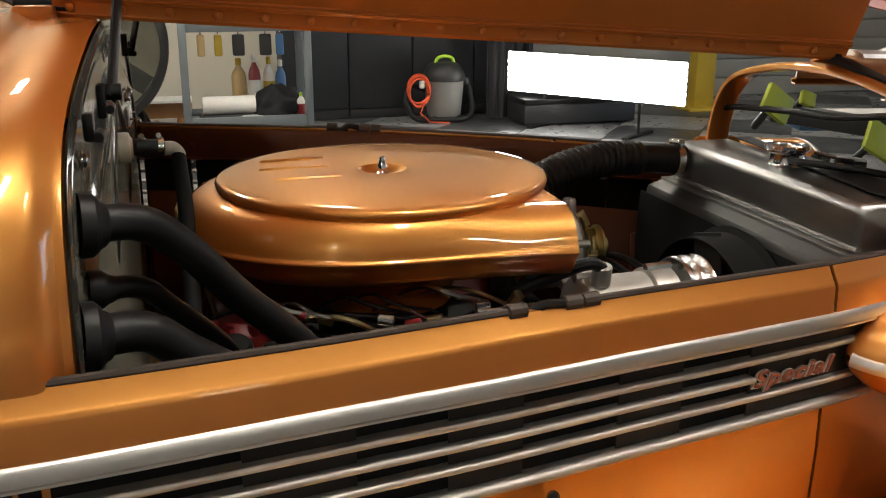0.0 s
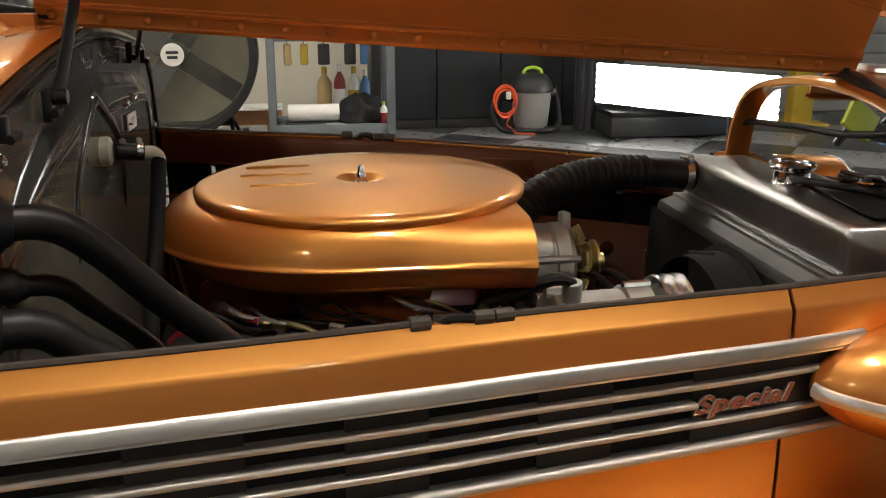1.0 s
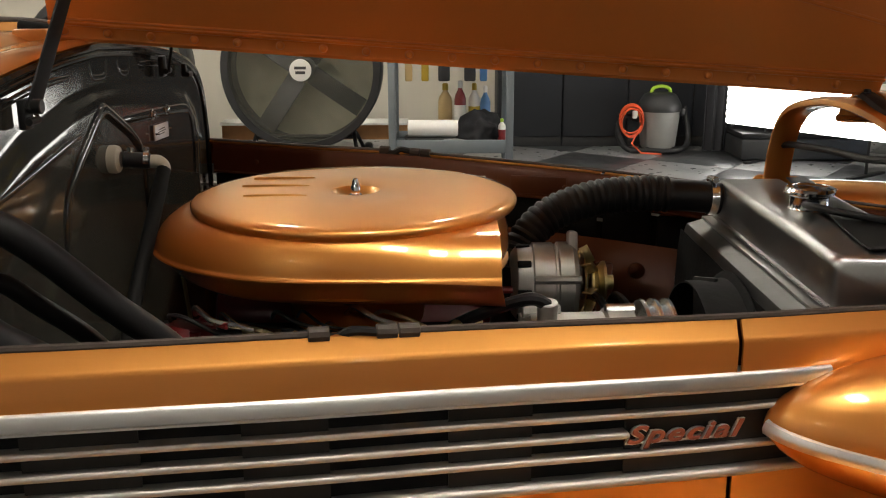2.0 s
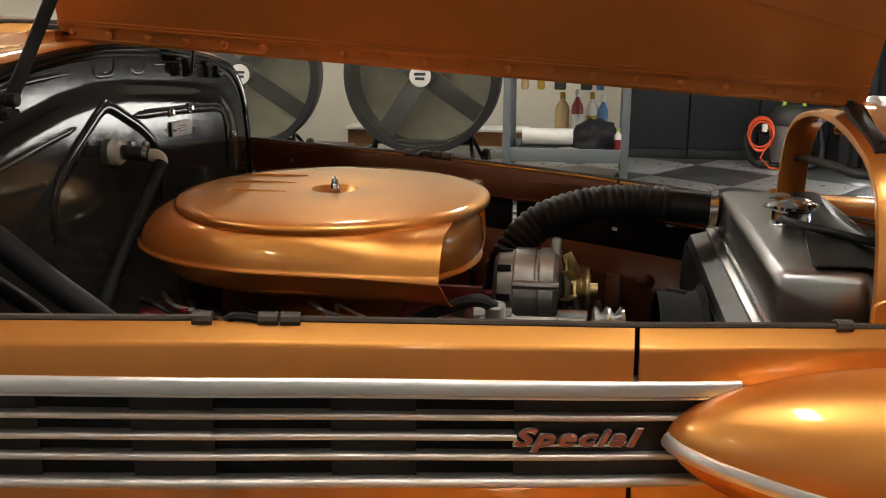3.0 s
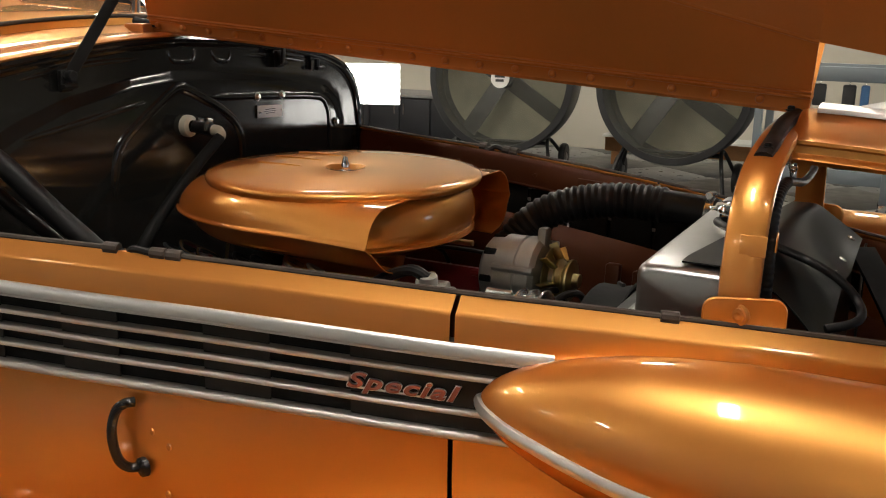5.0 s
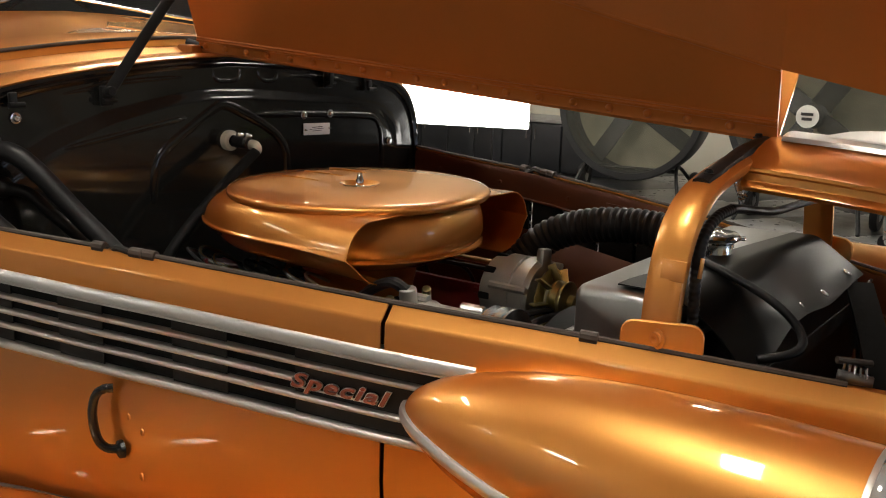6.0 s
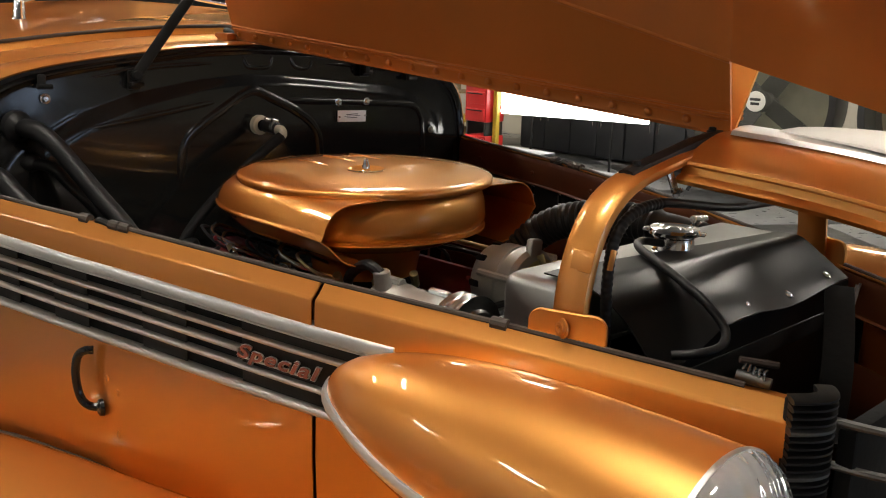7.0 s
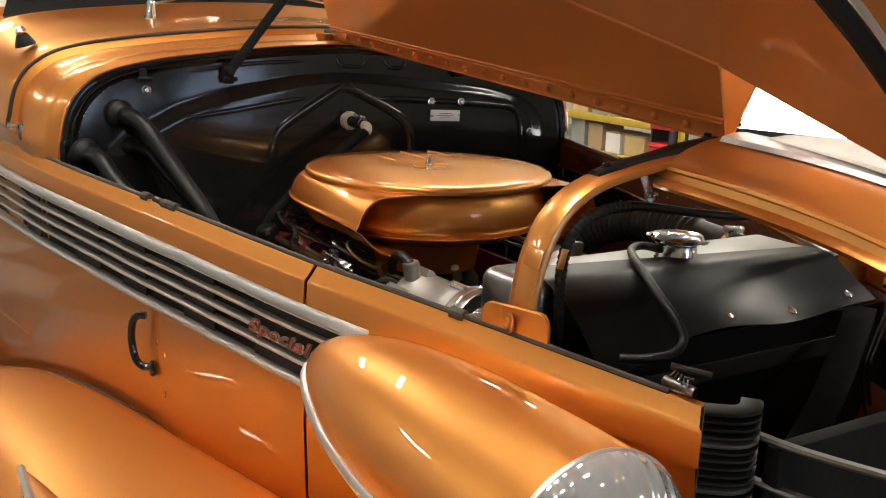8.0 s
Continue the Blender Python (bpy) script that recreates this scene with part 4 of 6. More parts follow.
def plan(t):
    """Round the scoop shell, t from 0 (near mouth) to 1 (far mouth): the lid's edge and the shell's lip."""
    RX, RY, L = 0.293, 0.255, 0.203
    back = math.pi * (RX + RY) / 2
    s = t * (2 * L + back)
    if s < L:
        x, y = L - s, -RY
    elif s > L + back:
        x, y = s - L - back, RY
    else:
        a = (s - L) / back * math.pi
        x, y = -RX * math.sin(a) ** 0.9, -RY * math.copysign(abs(math.cos(a)) ** 0.9, math.cos(a))
    if x > 0:
        lid_edge = Vector((x, math.copysign(math.sqrt(0.236 ** 2 - x * x), y), 0))
    else:
        lid_edge = Vector((x, y, 0)).normalized() * 0.236
    return AC + lid_edge, AC + Vector((x, y, 0))


profile = [(-0.12, lid_z - 0.0115), (0.03, lid_z - 0.0105), (0.2, lid_z - 0.0115), (0.4, lid_z - 0.0145), (0.6, lid_z - 0.0205), (0.76, lid_z - 0.0285), (0.88, lid_z - 0.038), (0.95, lid_z - 0.047), (0.985, 1.066), (1.0, 1.0635), (1.02, 1.0625)]
under = [(0.0035, 1.0605), (0.0038, 1.0585), (0.0015, 1.0565), (-0.002, 1.0535), (-0.007, 1.050), (-0.015, 1.042), (-0.023, 1.033), (-0.031, 1.025), (-0.042, 1.017), (-0.065, 1.009), (-0.10, 1.004)]
rows = []
for k in range(81):
    a, b = plan(k / 80)
    out = (b - a).normalized()
    wide = (b - a).length + 0.010
    fl = max(0.0, 1 - min(k, 80 - k) / 10) ** 2
    round_in = min(wide, 0.062)
    row = [b + out * ((wide if f < 0.1 else round_in) * (f - 1)) + Vector((0, 0, z)) for f, z in profile]
    side = Vector((0, math.copysign(1, b.y - AC.y), 0)) if b.x > AC.x else (b - AC).normalized()
    row += [b + side * d + Vector((0.010 * fl * (1.06 - z) / 0.05, 0, z - 0.004 * fl)) for d, z in under]
    rows.append(row)
part("scoop_shell", thick(loft(rows), 0.002), PAINT, cleaner, "orange twin scoop shell open to the front")

# ---- alternator, compressor, pulleys ----
ALT = Vector((0.52, 1.425, 0.952))
alt = part("alternator", lathe([(0.028, 0.0), (0.05, 0.002), (0.060, 0.010), (0.062, 0.03), (0.062, 0.034), (0.066, 0.036), (0.066, 0.068), (0.063, 0.070), (0.063, 0.074), (0.067, 0.076), (0.067, 0.098), (0.060, 0.106), (0.03, 0.112), (0.02, 0.125)], ALT, (1, 0, 0), 36), CAST, car, "grey cast-aluminium alternator")
for k in range(8):
    a = 2 * math.pi * k / 8
    # black blocks stand for the shaded slots
    part("cooling_slot", box(ALT + Vector((0.02, 0.060 * math.cos(a), 0.060 * math.sin(a))), (0.022, 0.008, 0.012), 0.002, Matrix.Rotation(a, 3, "X")), PIT, alt)
    part("fan_blade", box(ALT + Vector((0.124, 0.047 * math.cos(a), 0.047 * math.sin(a))), (0.016, 0.030, 0.003), 0.0008, Matrix.Rotation(a, 3, "X") @ Matrix.Rotation(radians(28), 3, "Z")), ZINC, alt)
for a in (40, 160, 280):
    part("through_bolt", rod(ALT + Vector((0.034, 0.069 * math.cos(radians(a)), 0.069 * math.sin(radians(a)))), ALT + Vector((0.108, 0.069 * math.cos(radians(a)), 0.069 * math.sin(radians(a)))), 0.007, 8), CAST, alt)
part("fan_disc", lathe([(0.052, 0.116), (0.053, 0.118), (0.02, 0.119)], ALT, (1, 0, 0), 28), ZINC, alt)
part("pulley", lathe([(0.02, 0.128), (0.034, 0.130), (0.035, 0.134), (0.026, 0.142), (0.035, 0.150), (0.035, 0.154), (0.022, 0.156), (0.012, 0.157), (0.012, 0.168), (0.0005, 0.168)], ALT, (1, 0, 0), 28), ZINC, alt, "yellow zinc pulley")
part("mount_ear", flat_bar(ALT + Vector((0.10, 0.0, 0.05)), ALT + Vector((0.10, 0.005, 0.085)), 0.03, 0.016, (1, 0, 0), 0.005), CAST, alt)
part("swing_bracket", flat_bar(ALT + Vector((0.085, -0.055, -0.05)), ALT + Vector((0.085, -0.2, -0.12)), 0.02, 0.008, (1, 0, 0)), SATIN_BLACK, alt)
part("terminal", rod(ALT + Vector((-0.015, -0.04, 0.0)), ALT + Vector((0.004, -0.04, 0.0)), 0.006, 8), RED, alt)

CMP = Vector((0.52, 1.165, 0.937))
comp = part("compressor", lathe([(0.02, -0.008), (0.045, 0.0), (0.052, 0.008), (0.052, 0.05), (0.048, 0.056), (0.048, 0.11), (0.053, 0.114), (0.053, 0.15), (0.035, 0.155), (0.03, 0.165)], CMP, (1, 0.06, 0), 32), CAST, car, "bright cast-aluminium compressor")
for a in range(30, 390, 60):
    d = Vector((0, math.cos(radians(a)), math.sin(radians(a)))) * 0.054
    part("case_bolt", rod(CMP + d + Vector((0.112, 0.006, 0)), CMP + d + Vector((0.152, 0.008, 0)), 0.0075, 8), STEEL, comp)
    part("case_lug", rod(CMP + d * 0.98 + Vector((-0.002, 0, 0)), CMP + d * 0.98 + Vector((0.05, 0.003, 0)), 0.009, 8), CAST, comp)
part("clutch_pulley", lathe([(0.03, 0.16), (0.063, 0.162), (0.065, 0.166), (0.055, 0.173), (0.065, 0.180), (0.065, 0.184), (0.055, 0.191), (0.065, 0.198), (0.065, 0.202), (0.045, 0.204), (0.042, 0.212), (0.02, 0.213), (0.0005, 0.214)], CMP, (1, 0.06, 0), 36), STEEL, comp, "grooved steel clutch pulley")
part("port", rod(CMP + Vector((0.03, -0.02, 0.045)), CMP + Vector((0.03, -0.025, 0.075)), 0.014, 12), CAST, comp)
part("port_hose", tube(spline([CMP + Vector((0.03, -0.025, 0.07)), CMP + Vector((0.0, -0.03, 0.08)), CMP + Vector((-0.08, 0.0, 0.04)), CMP + Vector((-0.15, 0.05, -0.02))], 6), 0.009, 10), RUBBER, comp)
for x in (0.655, 0.69):
    part("drive_belt", tube([Vector((x, 1.31 + 0.14 * math.cos(a), 0.90 + 0.05 * math.sin(a))) for a in frange(0, 2 * math.pi, 40)], 0.006, 8), RUBBER, engine)
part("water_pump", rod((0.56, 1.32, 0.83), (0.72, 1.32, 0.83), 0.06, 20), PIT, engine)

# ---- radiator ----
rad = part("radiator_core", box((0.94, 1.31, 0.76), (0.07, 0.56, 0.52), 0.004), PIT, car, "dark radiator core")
ty0, ty1 = 1.048, 1.572


def tank_section(y, inset):
    x0, x1, z0, z1 = 0.886 + inset, 1.004 - inset, 1.028, 1.097 - inset * 0.9
    pts = []
    for cx, cz, a0, r in ((x1 - 0.014, z1 - 0.014, 0, 0.014), (x0 + 0.014, z1 - 0.014, 90, 0.014)):
        for k in range(5):
            a = radians(a0 + 22.5 * k)
            pts.append((cx + r * math.cos(a), y, cz + r * math.sin(a)))
    pts += [(x0, y, z0), (x1, y, z0)]
    return pts


tank_rows = []
for y, ins in ((ty0, 0.010), (ty0 + 0.003, 0.005), (ty0 + 0.009, 0.0015), (ty0 + 0.018, 0.0), (1.2, 0), (1.4, 0), (ty1 - 0.012, 0.0), (ty1 - 0.004, 0.003), (ty1, 0.008)):
    tank_rows.append(tank_section(y, ins))
tank = part("radiator_tank", loft(tank_rows, True, None, True), ALUMINIUM, car, "brushed aluminium radiator top tank")
part("header_plate", box((0.938, 1.31, 1.024), (0.135, 0.545, 0.006), 0.001), ALUMINIUM, tank)
bead = bmesh.new()
rng = random.Random(4)
for k in range(92):
    y = 1.052 + 0.0056 * k
    lathe([(0.0004, -0.0022), (0.0036, -0.0012), (0.0044, 0.0008), (0.0026, 0.0022), (0.0004, 0.0027)], (0.8845 + rng.uniform(-0.0006, 0.0006), y, 1.0335), (rng.uniform(-0.3, 0.3), 0.2, 1), 6, bead)
tagged(part("weld_bead", bead, ALUMINIUM, tank, "row of weld ripples"), kind="stuff")
part("shroud_ledge", thick(loft([[(0.872, y, 1.022), (0.845, y, 1.014), (0.842, y, 1.008), (0.84, y, 0.998)] for y in frange(1.04, 1.58, 8)]), 0.002), DULL_ALU, tank, "folded dull aluminium fan shroud ledge")
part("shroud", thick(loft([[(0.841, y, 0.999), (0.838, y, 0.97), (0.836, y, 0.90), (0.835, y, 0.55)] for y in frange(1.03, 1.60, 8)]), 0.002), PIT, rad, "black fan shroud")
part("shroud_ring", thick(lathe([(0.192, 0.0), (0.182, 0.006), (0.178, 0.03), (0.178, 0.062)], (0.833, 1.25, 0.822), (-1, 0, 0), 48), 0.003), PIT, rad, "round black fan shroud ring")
# dark disc stands for the shaded opening inside the ring
part("shroud_dark_disc", lathe([(0.178, 0.001), (0.001, 0.001)], (0.831, 1.25, 0.822), (-1, 0, 0), 40), PIT, rad)
for k in range(6):
    a = math.pi * k / 3 + 0.3
    part("fan_blade", box(Vector((0.80, 1.25 + 0.1 * math.cos(a), 0.825 + 0.1 * math.sin(a))), (0.006, 0.16, 0.05), 0.002, Matrix.Rotation(a, 3, "X") @ Matrix.Rotation(radians(25), 3, "Y")), SATIN_BLACK, rad)
CAP = Vector((0.957, 1.325, 1.094))
neck = part("filler_neck", lathe([(0.034, 0.0), (0.030, 0.003), (0.0285, 0.006), (0.0285, 0.022), (0.032, 0.025), (0.032, 0.028)], CAP, (0, 0, 1), 28), CHROME, tank, "polished filler neck")
cap = part("radiator_cap", lathe([(0.031, 0.026), (0.036, 0.027), (0.0365, 0.031), (0.034, 0.035), (0.026, 0.0365), (0.022, 0.0345), (0.016, 0.034), (0.011, 0.036), (0.0005, 0.037)], CAP, (0, 0, 1), 32), CHROME, neck, "chrome radiator cap")
for a in (20, 200):
    part("cap_ear", box(CAP + Vector((0.038 * math.cos(radians(a)), 0.038 * math.sin(radians(a)), 0.0295)), (0.011, 0.018, 0.004), 0.0018, Matrix.Rotation(radians(a), 3, "Z")), CHROME, neck)
part("overflow_hose", tube(spline([CAP + Vector((0.0, -0.026, 0.016)), (0.935, 1.28, 1.112), (0.956, 1.243, 1.112), (1.022, 1.205, 1.104), (1.079, 1.178, 1.092), (1.112, 1.172, 1.075), (1.131, 1.170, 1.056), (1.140, 1.148, 1.044), (1.132, 1.118, 1.040), (1.105, 1.10, 1.034)], 8), 0.0056, 12), RUBBER, neck, "thin black overflow hose")
# upper hose: ribbed, with clamp
hp = spline([(0.885, 1.535, 1.068), (0.82, 1.535, 1.074), (0.74, 1.53, 1.078), (0.66, 1.52, 1.07), (0.59, 1.505, 1.045), (0.545, 1.485, 1.0), (0.525, 1.46, 0.94), (0.515, 1.44, 0.87)], 14)
fine = evenly(hp, 0.003)
hose = part("radiator_hose", tube(fine, lambda i, n: 0.0275 + (0.0042 * abs(math.sin(i * 0.003 / 0.0125 * math.pi)) if 0.085 < i * 0.003 < 0.42 else 0.0), 20), RUBBER, car, "ribbed black upper radiator hose")
part("hose_neck", rod((0.89, 1.535, 1.067), (0.862, 1.535, 1.069), 0.025, 18), ALUMINIUM, tank)
clamp = part("hose_clamp", lathe([(0.0282, -0.0065), (0.0295, -0.0065), (0.0295, 0.0065), (0.0282, 0.0065)], (0.872, 1.535, 1.0685), (1, 0, -0.06), 28), STEEL, hose, "bright worm-drive hose clamp")
part("clamp_screw", rod((0.872, 1.553, 1.099), (0.872, 1.515, 1.103), 0.0065, 10), STEEL, clamp)
# rubber flap in front of the tank
flap_rows = []
for k in range(49):
    y = 1.068 + 0.477 * k / 48
    w = math.sin(11.0 * (y - 1.045) + 0.3)
    back = 0.938 + 0.14 * max(0.0, y - 1.10)
    row = []
    for j in range(21):
        f = j / 20
        sag = max(0.0, (f - 0.30) / 0.70) ** 1.5
        row.append((back + (1.108 - back) * f + 0.006 * w * math.sin(math.pi * f), y + 0.006 * f * w + 0.02 * f * f * (y > 1.4) * (y - 1.4) / 0.14,
                    1.1025 - (0.058 + 0.035 * max(0.0, (1.2 - y) / 0.155)) * sag + (0.015 * w * math.sin(math.pi * f) + 0.005 * math.sin(23 * y + 4 * f)) * max(0.0, (f - 0.42) / 0.58)))
    flap_rows.append(row)
flap_ob = part("air_flap", thick(loft(flap_rows), 0.002), FLAP, car, "wavy black rubber air flap over the radiator")
for y in (1.12, 1.285, 1.405, 1.52):
    part("flap_rivet", lathe([(0.0068, 0), (0.0064, 0.001), (0.004, 0.0018), (0.0005, 0.002)], (1.094, y, 1.054 - 0.03 * max(0.0, (1.2 - y) / 0.155) + 0.005 * math.sin(23 * y + 3.6)), (0.6, 0, 1), 12), STEEL, flap_ob)
part("condenser", box((1.085, 1.33, 0.76), (0.02, 0.62, 0.48), 0.003), SATIN_BLACK, car, "black condenser in front of the radiator")

part("air_baffle", thick(loft([[(1.088, y, 1.034), (1.094, y, 0.99), (1.10, y, 0.90), (1.105, y, 0.75)] for y in frange(1.08, 1.615, 10)]), 0.002), FLAP, car, "glossy black baffle ahead of the radiator")
for dy in (0.0, 0.012):
    part("condenser_tube", tube(spline([(1.112, 1.588 + dy, 1.035), (1.113, 1.565 + dy, 0.99), (1.114, 1.550 + dy, 0.94), (1.115, 1.572 + dy, 0.87), (1.116, 1.585 + dy, 0.80)], 6), 0.0022, 6), DULL_ALU, car, "thin pale condenser tube")
part("front_brace", sweep(spline([(1.11, 1.53, 1.04), (1.15, 1.45, 1.0), (1.19, 1.36, 0.955), (1.215, 1.28, 0.91)], 8), [(-0.02, -0.002), (-0.02, 0.004), (0.02, 0.004), (0.02, -0.002)]), PIT, car, "dark curved brace ahead of the radiator")
# ---- arch over the radiator, spine and ornament ----
def rounded_plate(centre, wide, high, r, deep, turn):
    """An upright plate with rounded corners and softened edges."""
    rows = []
    for d, ins in ((-deep / 2, 0.0016), (-deep / 2 + 0.0012, 0.0003), (deep / 2 - 0.0012, 0.0003), (deep / 2, 0.0016)):
        row = []
        for cx, cz, a0 in ((1, 1, 0), (-1, 1, 90), (-1, -1, 180), (1, -1, 270)):
            for k in range(7):
                a = radians(a0 + 15 * k)
                row.append(Vector(centre) + turn @ Vector((cx * (wide / 2 - r) + (r - ins) * math.cos(a), d, cz * (high / 2 - r) + (r - ins) * math.sin(a))))
        rows.append(row)
    return loft(rows, True, None, True)


arch_pts = [(1.022, 1.05), (1.027, 1.10), (1.040, 1.148), (1.064, 1.188), (1.105, 1.216), (1.17, 1.233), (1.25, 1.245), (1.33, 1.249)]
arch_line = spline([(1.015, y, z) for y, z in arch_pts] + [(1.015, 2 * YC - y, z) for y, z in reversed(arch_pts[:-1])], 6)
support = part("radiator_arch", sweep(arch_line, [(-0.023, -0.004), (-0.0235, 0.0), (-0.0215, 0.0045), (-0.015, 0.0078), (-0.006, 0.0092), (0.006, 0.0092), (0.015, 0.0078), (0.0215, 0.0045), (0.0235, 0.0), (0.023, -0.004), (0.020, -0.006), (-0.020, -0.006)], True, None, (0, -0.01, 1)), PAINT, car, "orange flat-bar arch over the radiator")
for s in (-1, 1):
    yb = YC + s * (half(1.03) + 0.0)
    foot = part("arch_foot", rounded_plate((1.026, yb, 1.0585), 0.094, 0.054, 0.016, 0.006, Matrix.Rotation(radians(20 * -s), 3, "Z")), PAINT, support)
    part("foot_bolt", lathe([(0.012, 0), (0.012, 0.002), (0.0085, 0.003), (0.008, 0.006), (0.0045, 0.0065), (0.0005, 0.0045)], (1.023, yb + s * 0.004, 1.066), (-0.34, s, 0), 14), PAINT, foot, "orange-painted button-head bolt")
tab = part("loom_tab", box((1.025, 1.0285, 1.140), (0.030, 0.003, 0.024), 0.001, Matrix.Rotation(radians(-15), 3, "X")), PAINT, support)
part("tab_end", box((1.0475, 1.052, 1.142), (0.002, 0.010, 0.024), 0.0008, Matrix.Rotation(radians(-15), 3, "X")), PAINT, tab)
loom = spline([(1.040, 1.064, 0.95), (1.040, 1.060, 1.055), (1.040, 1.057, 1.112), (1.039, 1.064, 1.155), (1.038, 1.085, 1.180), (1.038, 1.120, 1.1925), (1.038, 1.160, 1.1945)], 14)
part("wiring_loom", tube(evenly(loom, 0.0018), lambda i, n: 0.0064 + 0.0008 * (i // 2 % 2), 10), RUBBER, support, "black corrugated wiring conduit")
cable = spline([(1.038, 1.150, 1.1945), (1.038, 1.165, 1.1945), (1.038, 1.21, 1.188), (1.038, 1.27, 1.178), (1.037, 1.34, 1.169), (1.034, 1.44, 1.164), (1.028, 1.52, 1.158), (1.022, 1.59, 1.152), (1.016, 2 * YC - 1.038, 1.146)], 12)
part("cable", tube(cable, 0.0058, 10), RUBBER, support, "smooth taped black cable across the bay")
clip = part("arch_clip", flat_bar((1.033, 1.178, 1.231), (1.039, 1.190, 1.198), 0.010, 0.003, (1, -0.3, 0.1), 0.0008), STEEL, support, "small bright clip at the arch")
part("clip_spring", tube([Vector((1.041 + 0.003 * math.cos(i * 1.2), 1.176 + 0.0007 * i, 1.207 + 0.003 * math.sin(i * 1.2))) for i in range(28)], 0.001, 5), STEEL, clip)
lace = spline([(1.013, 1.118, 1.228), (1.015, 1.15, 1.237), (1.015, 1.20, 1.246), (1.015, 1.25, 1.256), (1.019, 1.29, 1.262), (1.022, 1.33, 1.266)], 6)
part("hood_lace", sweep(lace, [(-0.0125, -0.002), (-0.010, 0.0045), (-0.004, 0.0075), (0.004, 0.0075), (0.010, 0.0045), (0.0125, -0.002), (0.009, -0.0035), (-0.009, -0.0035)], True, None, (0, -0.1, 1)), RUBBER, support, "black rubber lacing strip")
for y, z in ((1.135, 1.238), (1.30, 1.269)):
    screw(support, (1.015, y, z), (0, 0, 1), 0.005, SATIN_BLACK)


def spine_line(x):
    u = (x - 1.045) / 0.65
    drop = 0.03 * u + 0.16 * u ** 3
    w = 0.112 + 0.015 * u
    crest = 1.272 - drop
    prof = [(w - 0.004, -0.060), (w + 0.006, -0.059), (w + 0.009, -0.054), (w + 0.006, -0.050), (w - 0.003, -0.047), (w - 0.005, -0.038), (w - 0.001, -0.035), (w - 0.002, -0.031), (w - 0.009, -0.0295), (w * 0.85, -0.026), (w * 0.6, -0.014), (w * 0.3, -0.004), (0.0, 0.0)]
    near = [(x, YC - 0.012 - d, crest + h) for d, h in prof]
    return near + [(x, YC - 0.012 + d, crest + h) for d, h in reversed(prof[:-1])]


SPINE_TOP = 12
spine = part("nose_spine", thick(loft([spine_line(x) for x in frange(1.030, 1.72, 24)]), 0.003), PAINT, car, "orange centre spine of the nose")
crest_line = [Vector(spine_line(x)[SPINE_TOP]) for x in frange(1.05, 1.72, 20)]
part("spine_moulding", sweep(crest_line, [(-0.034, -0.002), (-0.030, 0.004), (-0.012, 0.008), (0.012, 0.008), (0.030, 0.004), (0.034, -0.002)], True, None), TRIM, spine, "bright moulding along the spine")
fin_path = [Vector(spine_line(x)[SPINE_TOP]) + Vector((0, -0.004, 0.008)) for x in frange(1.10, 1.66, 24)]
fin_size = lambda i, n: 0.06 + 1.7 * (i / n) ** 0.6
fin_form = [(-0.026, 0.0), (-0.025, 0.005), (-0.010, 0.017), (-0.004, 0.030), (0.004, 0.030), (0.010, 0.017), (0.025, 0.005), (0.026, 0.0)]
part("hood_ornament", sweep(fin_path, lambda i, n: [(a * fin_size(i, n), b * fin_size(i, n)) for a, b in fin_form]), WHITE_FIN, spine, "long white hood ornament fin")

# ---- grille and nose front ----
grille = part("grille_back", box((1.30, YC, 0.72), (0.02, 0.40, 0.56), 0.004), PIT, car, "dark grille backing")
for s in (-1, 1):
    for k in range(54):
        z = 1.040 - 0.0082 * k
        bright = k % 6 == 4
        y0, y1 = 0.266, 0.204
        path = [Vector((1.266 + 0.022 * math.sin(math.pi * f * 0.9), YC + s * (y0 + (y1 - y0) * f), z)) for f in frange(0, 1, 10)]
        h = 0.0030 if not bright else 0.0042
        part("bright_fin" if bright else "grille_rib", sweep(path, [(-0.012, h), (0.006, h), (0.010, h * 0.4), (0.010, -h * 0.4), (0.006, -h), (-0.012, -h)]), GREY_BAR if bright else SATIN_BLACK, grille)
        if bright:
            line = spline([(1.276, YC + s * 0.205, z), (1.33, YC + s * 0.185, z - 0.004), (1.41, YC + s * 0.13, z - 0.012), (1.47, YC + s * 0.06, z - 0.018), (1.49, YC, z - 0.02)], 4)
            part("grille_bar", sweep(line, [(-0.005, 0.003), (0.004, 0.003), (0.0055, 0), (0.004, -0.003), (-0.005, -0.003)]), GREY_BAR, grille)
    part("grille_post", box((1.262, YC + s * 0.256, 0.80), (0.012, 0.010, 0.48), 0.003), SATIN_BLACK, grille)
    lat = part("nose_latch", box((1.215, YC + s * (half(1.21) - 0.012), 1.040), (0.030, 0.016, 0.009), 0.003, Matrix.Rotation(radians(20 * -s), 3, "Z")), DULL_ALU, car, "worn steel hood latch on the rail")
    part("latch_lever", rod((1.195, YC + s * (half(1.2) - 0.02), 1.058), (1.225, YC + s * (half(1.2) - 0.05), 1.052), 0.004, 8), SEAL, lat)
    part("latch_barrel", rod((1.20, YC + s * (half(1.2) - 0.006), 1.046), (1.235, YC + s * (half(1.235) - 0.004), 1.042), 0.0062, 12), DULL_ALU, lat)
    part("latch_spring", tube([Vector((1.203 + 0.0012 * i, YC + s * (half(1.21) - 0.012) + 0.007 * math.cos(i * 1.3), 1.049 + 0.007 * math.sin(i * 1.3))) for i in range(24)], 0.0014, 5), STEEL, lat)
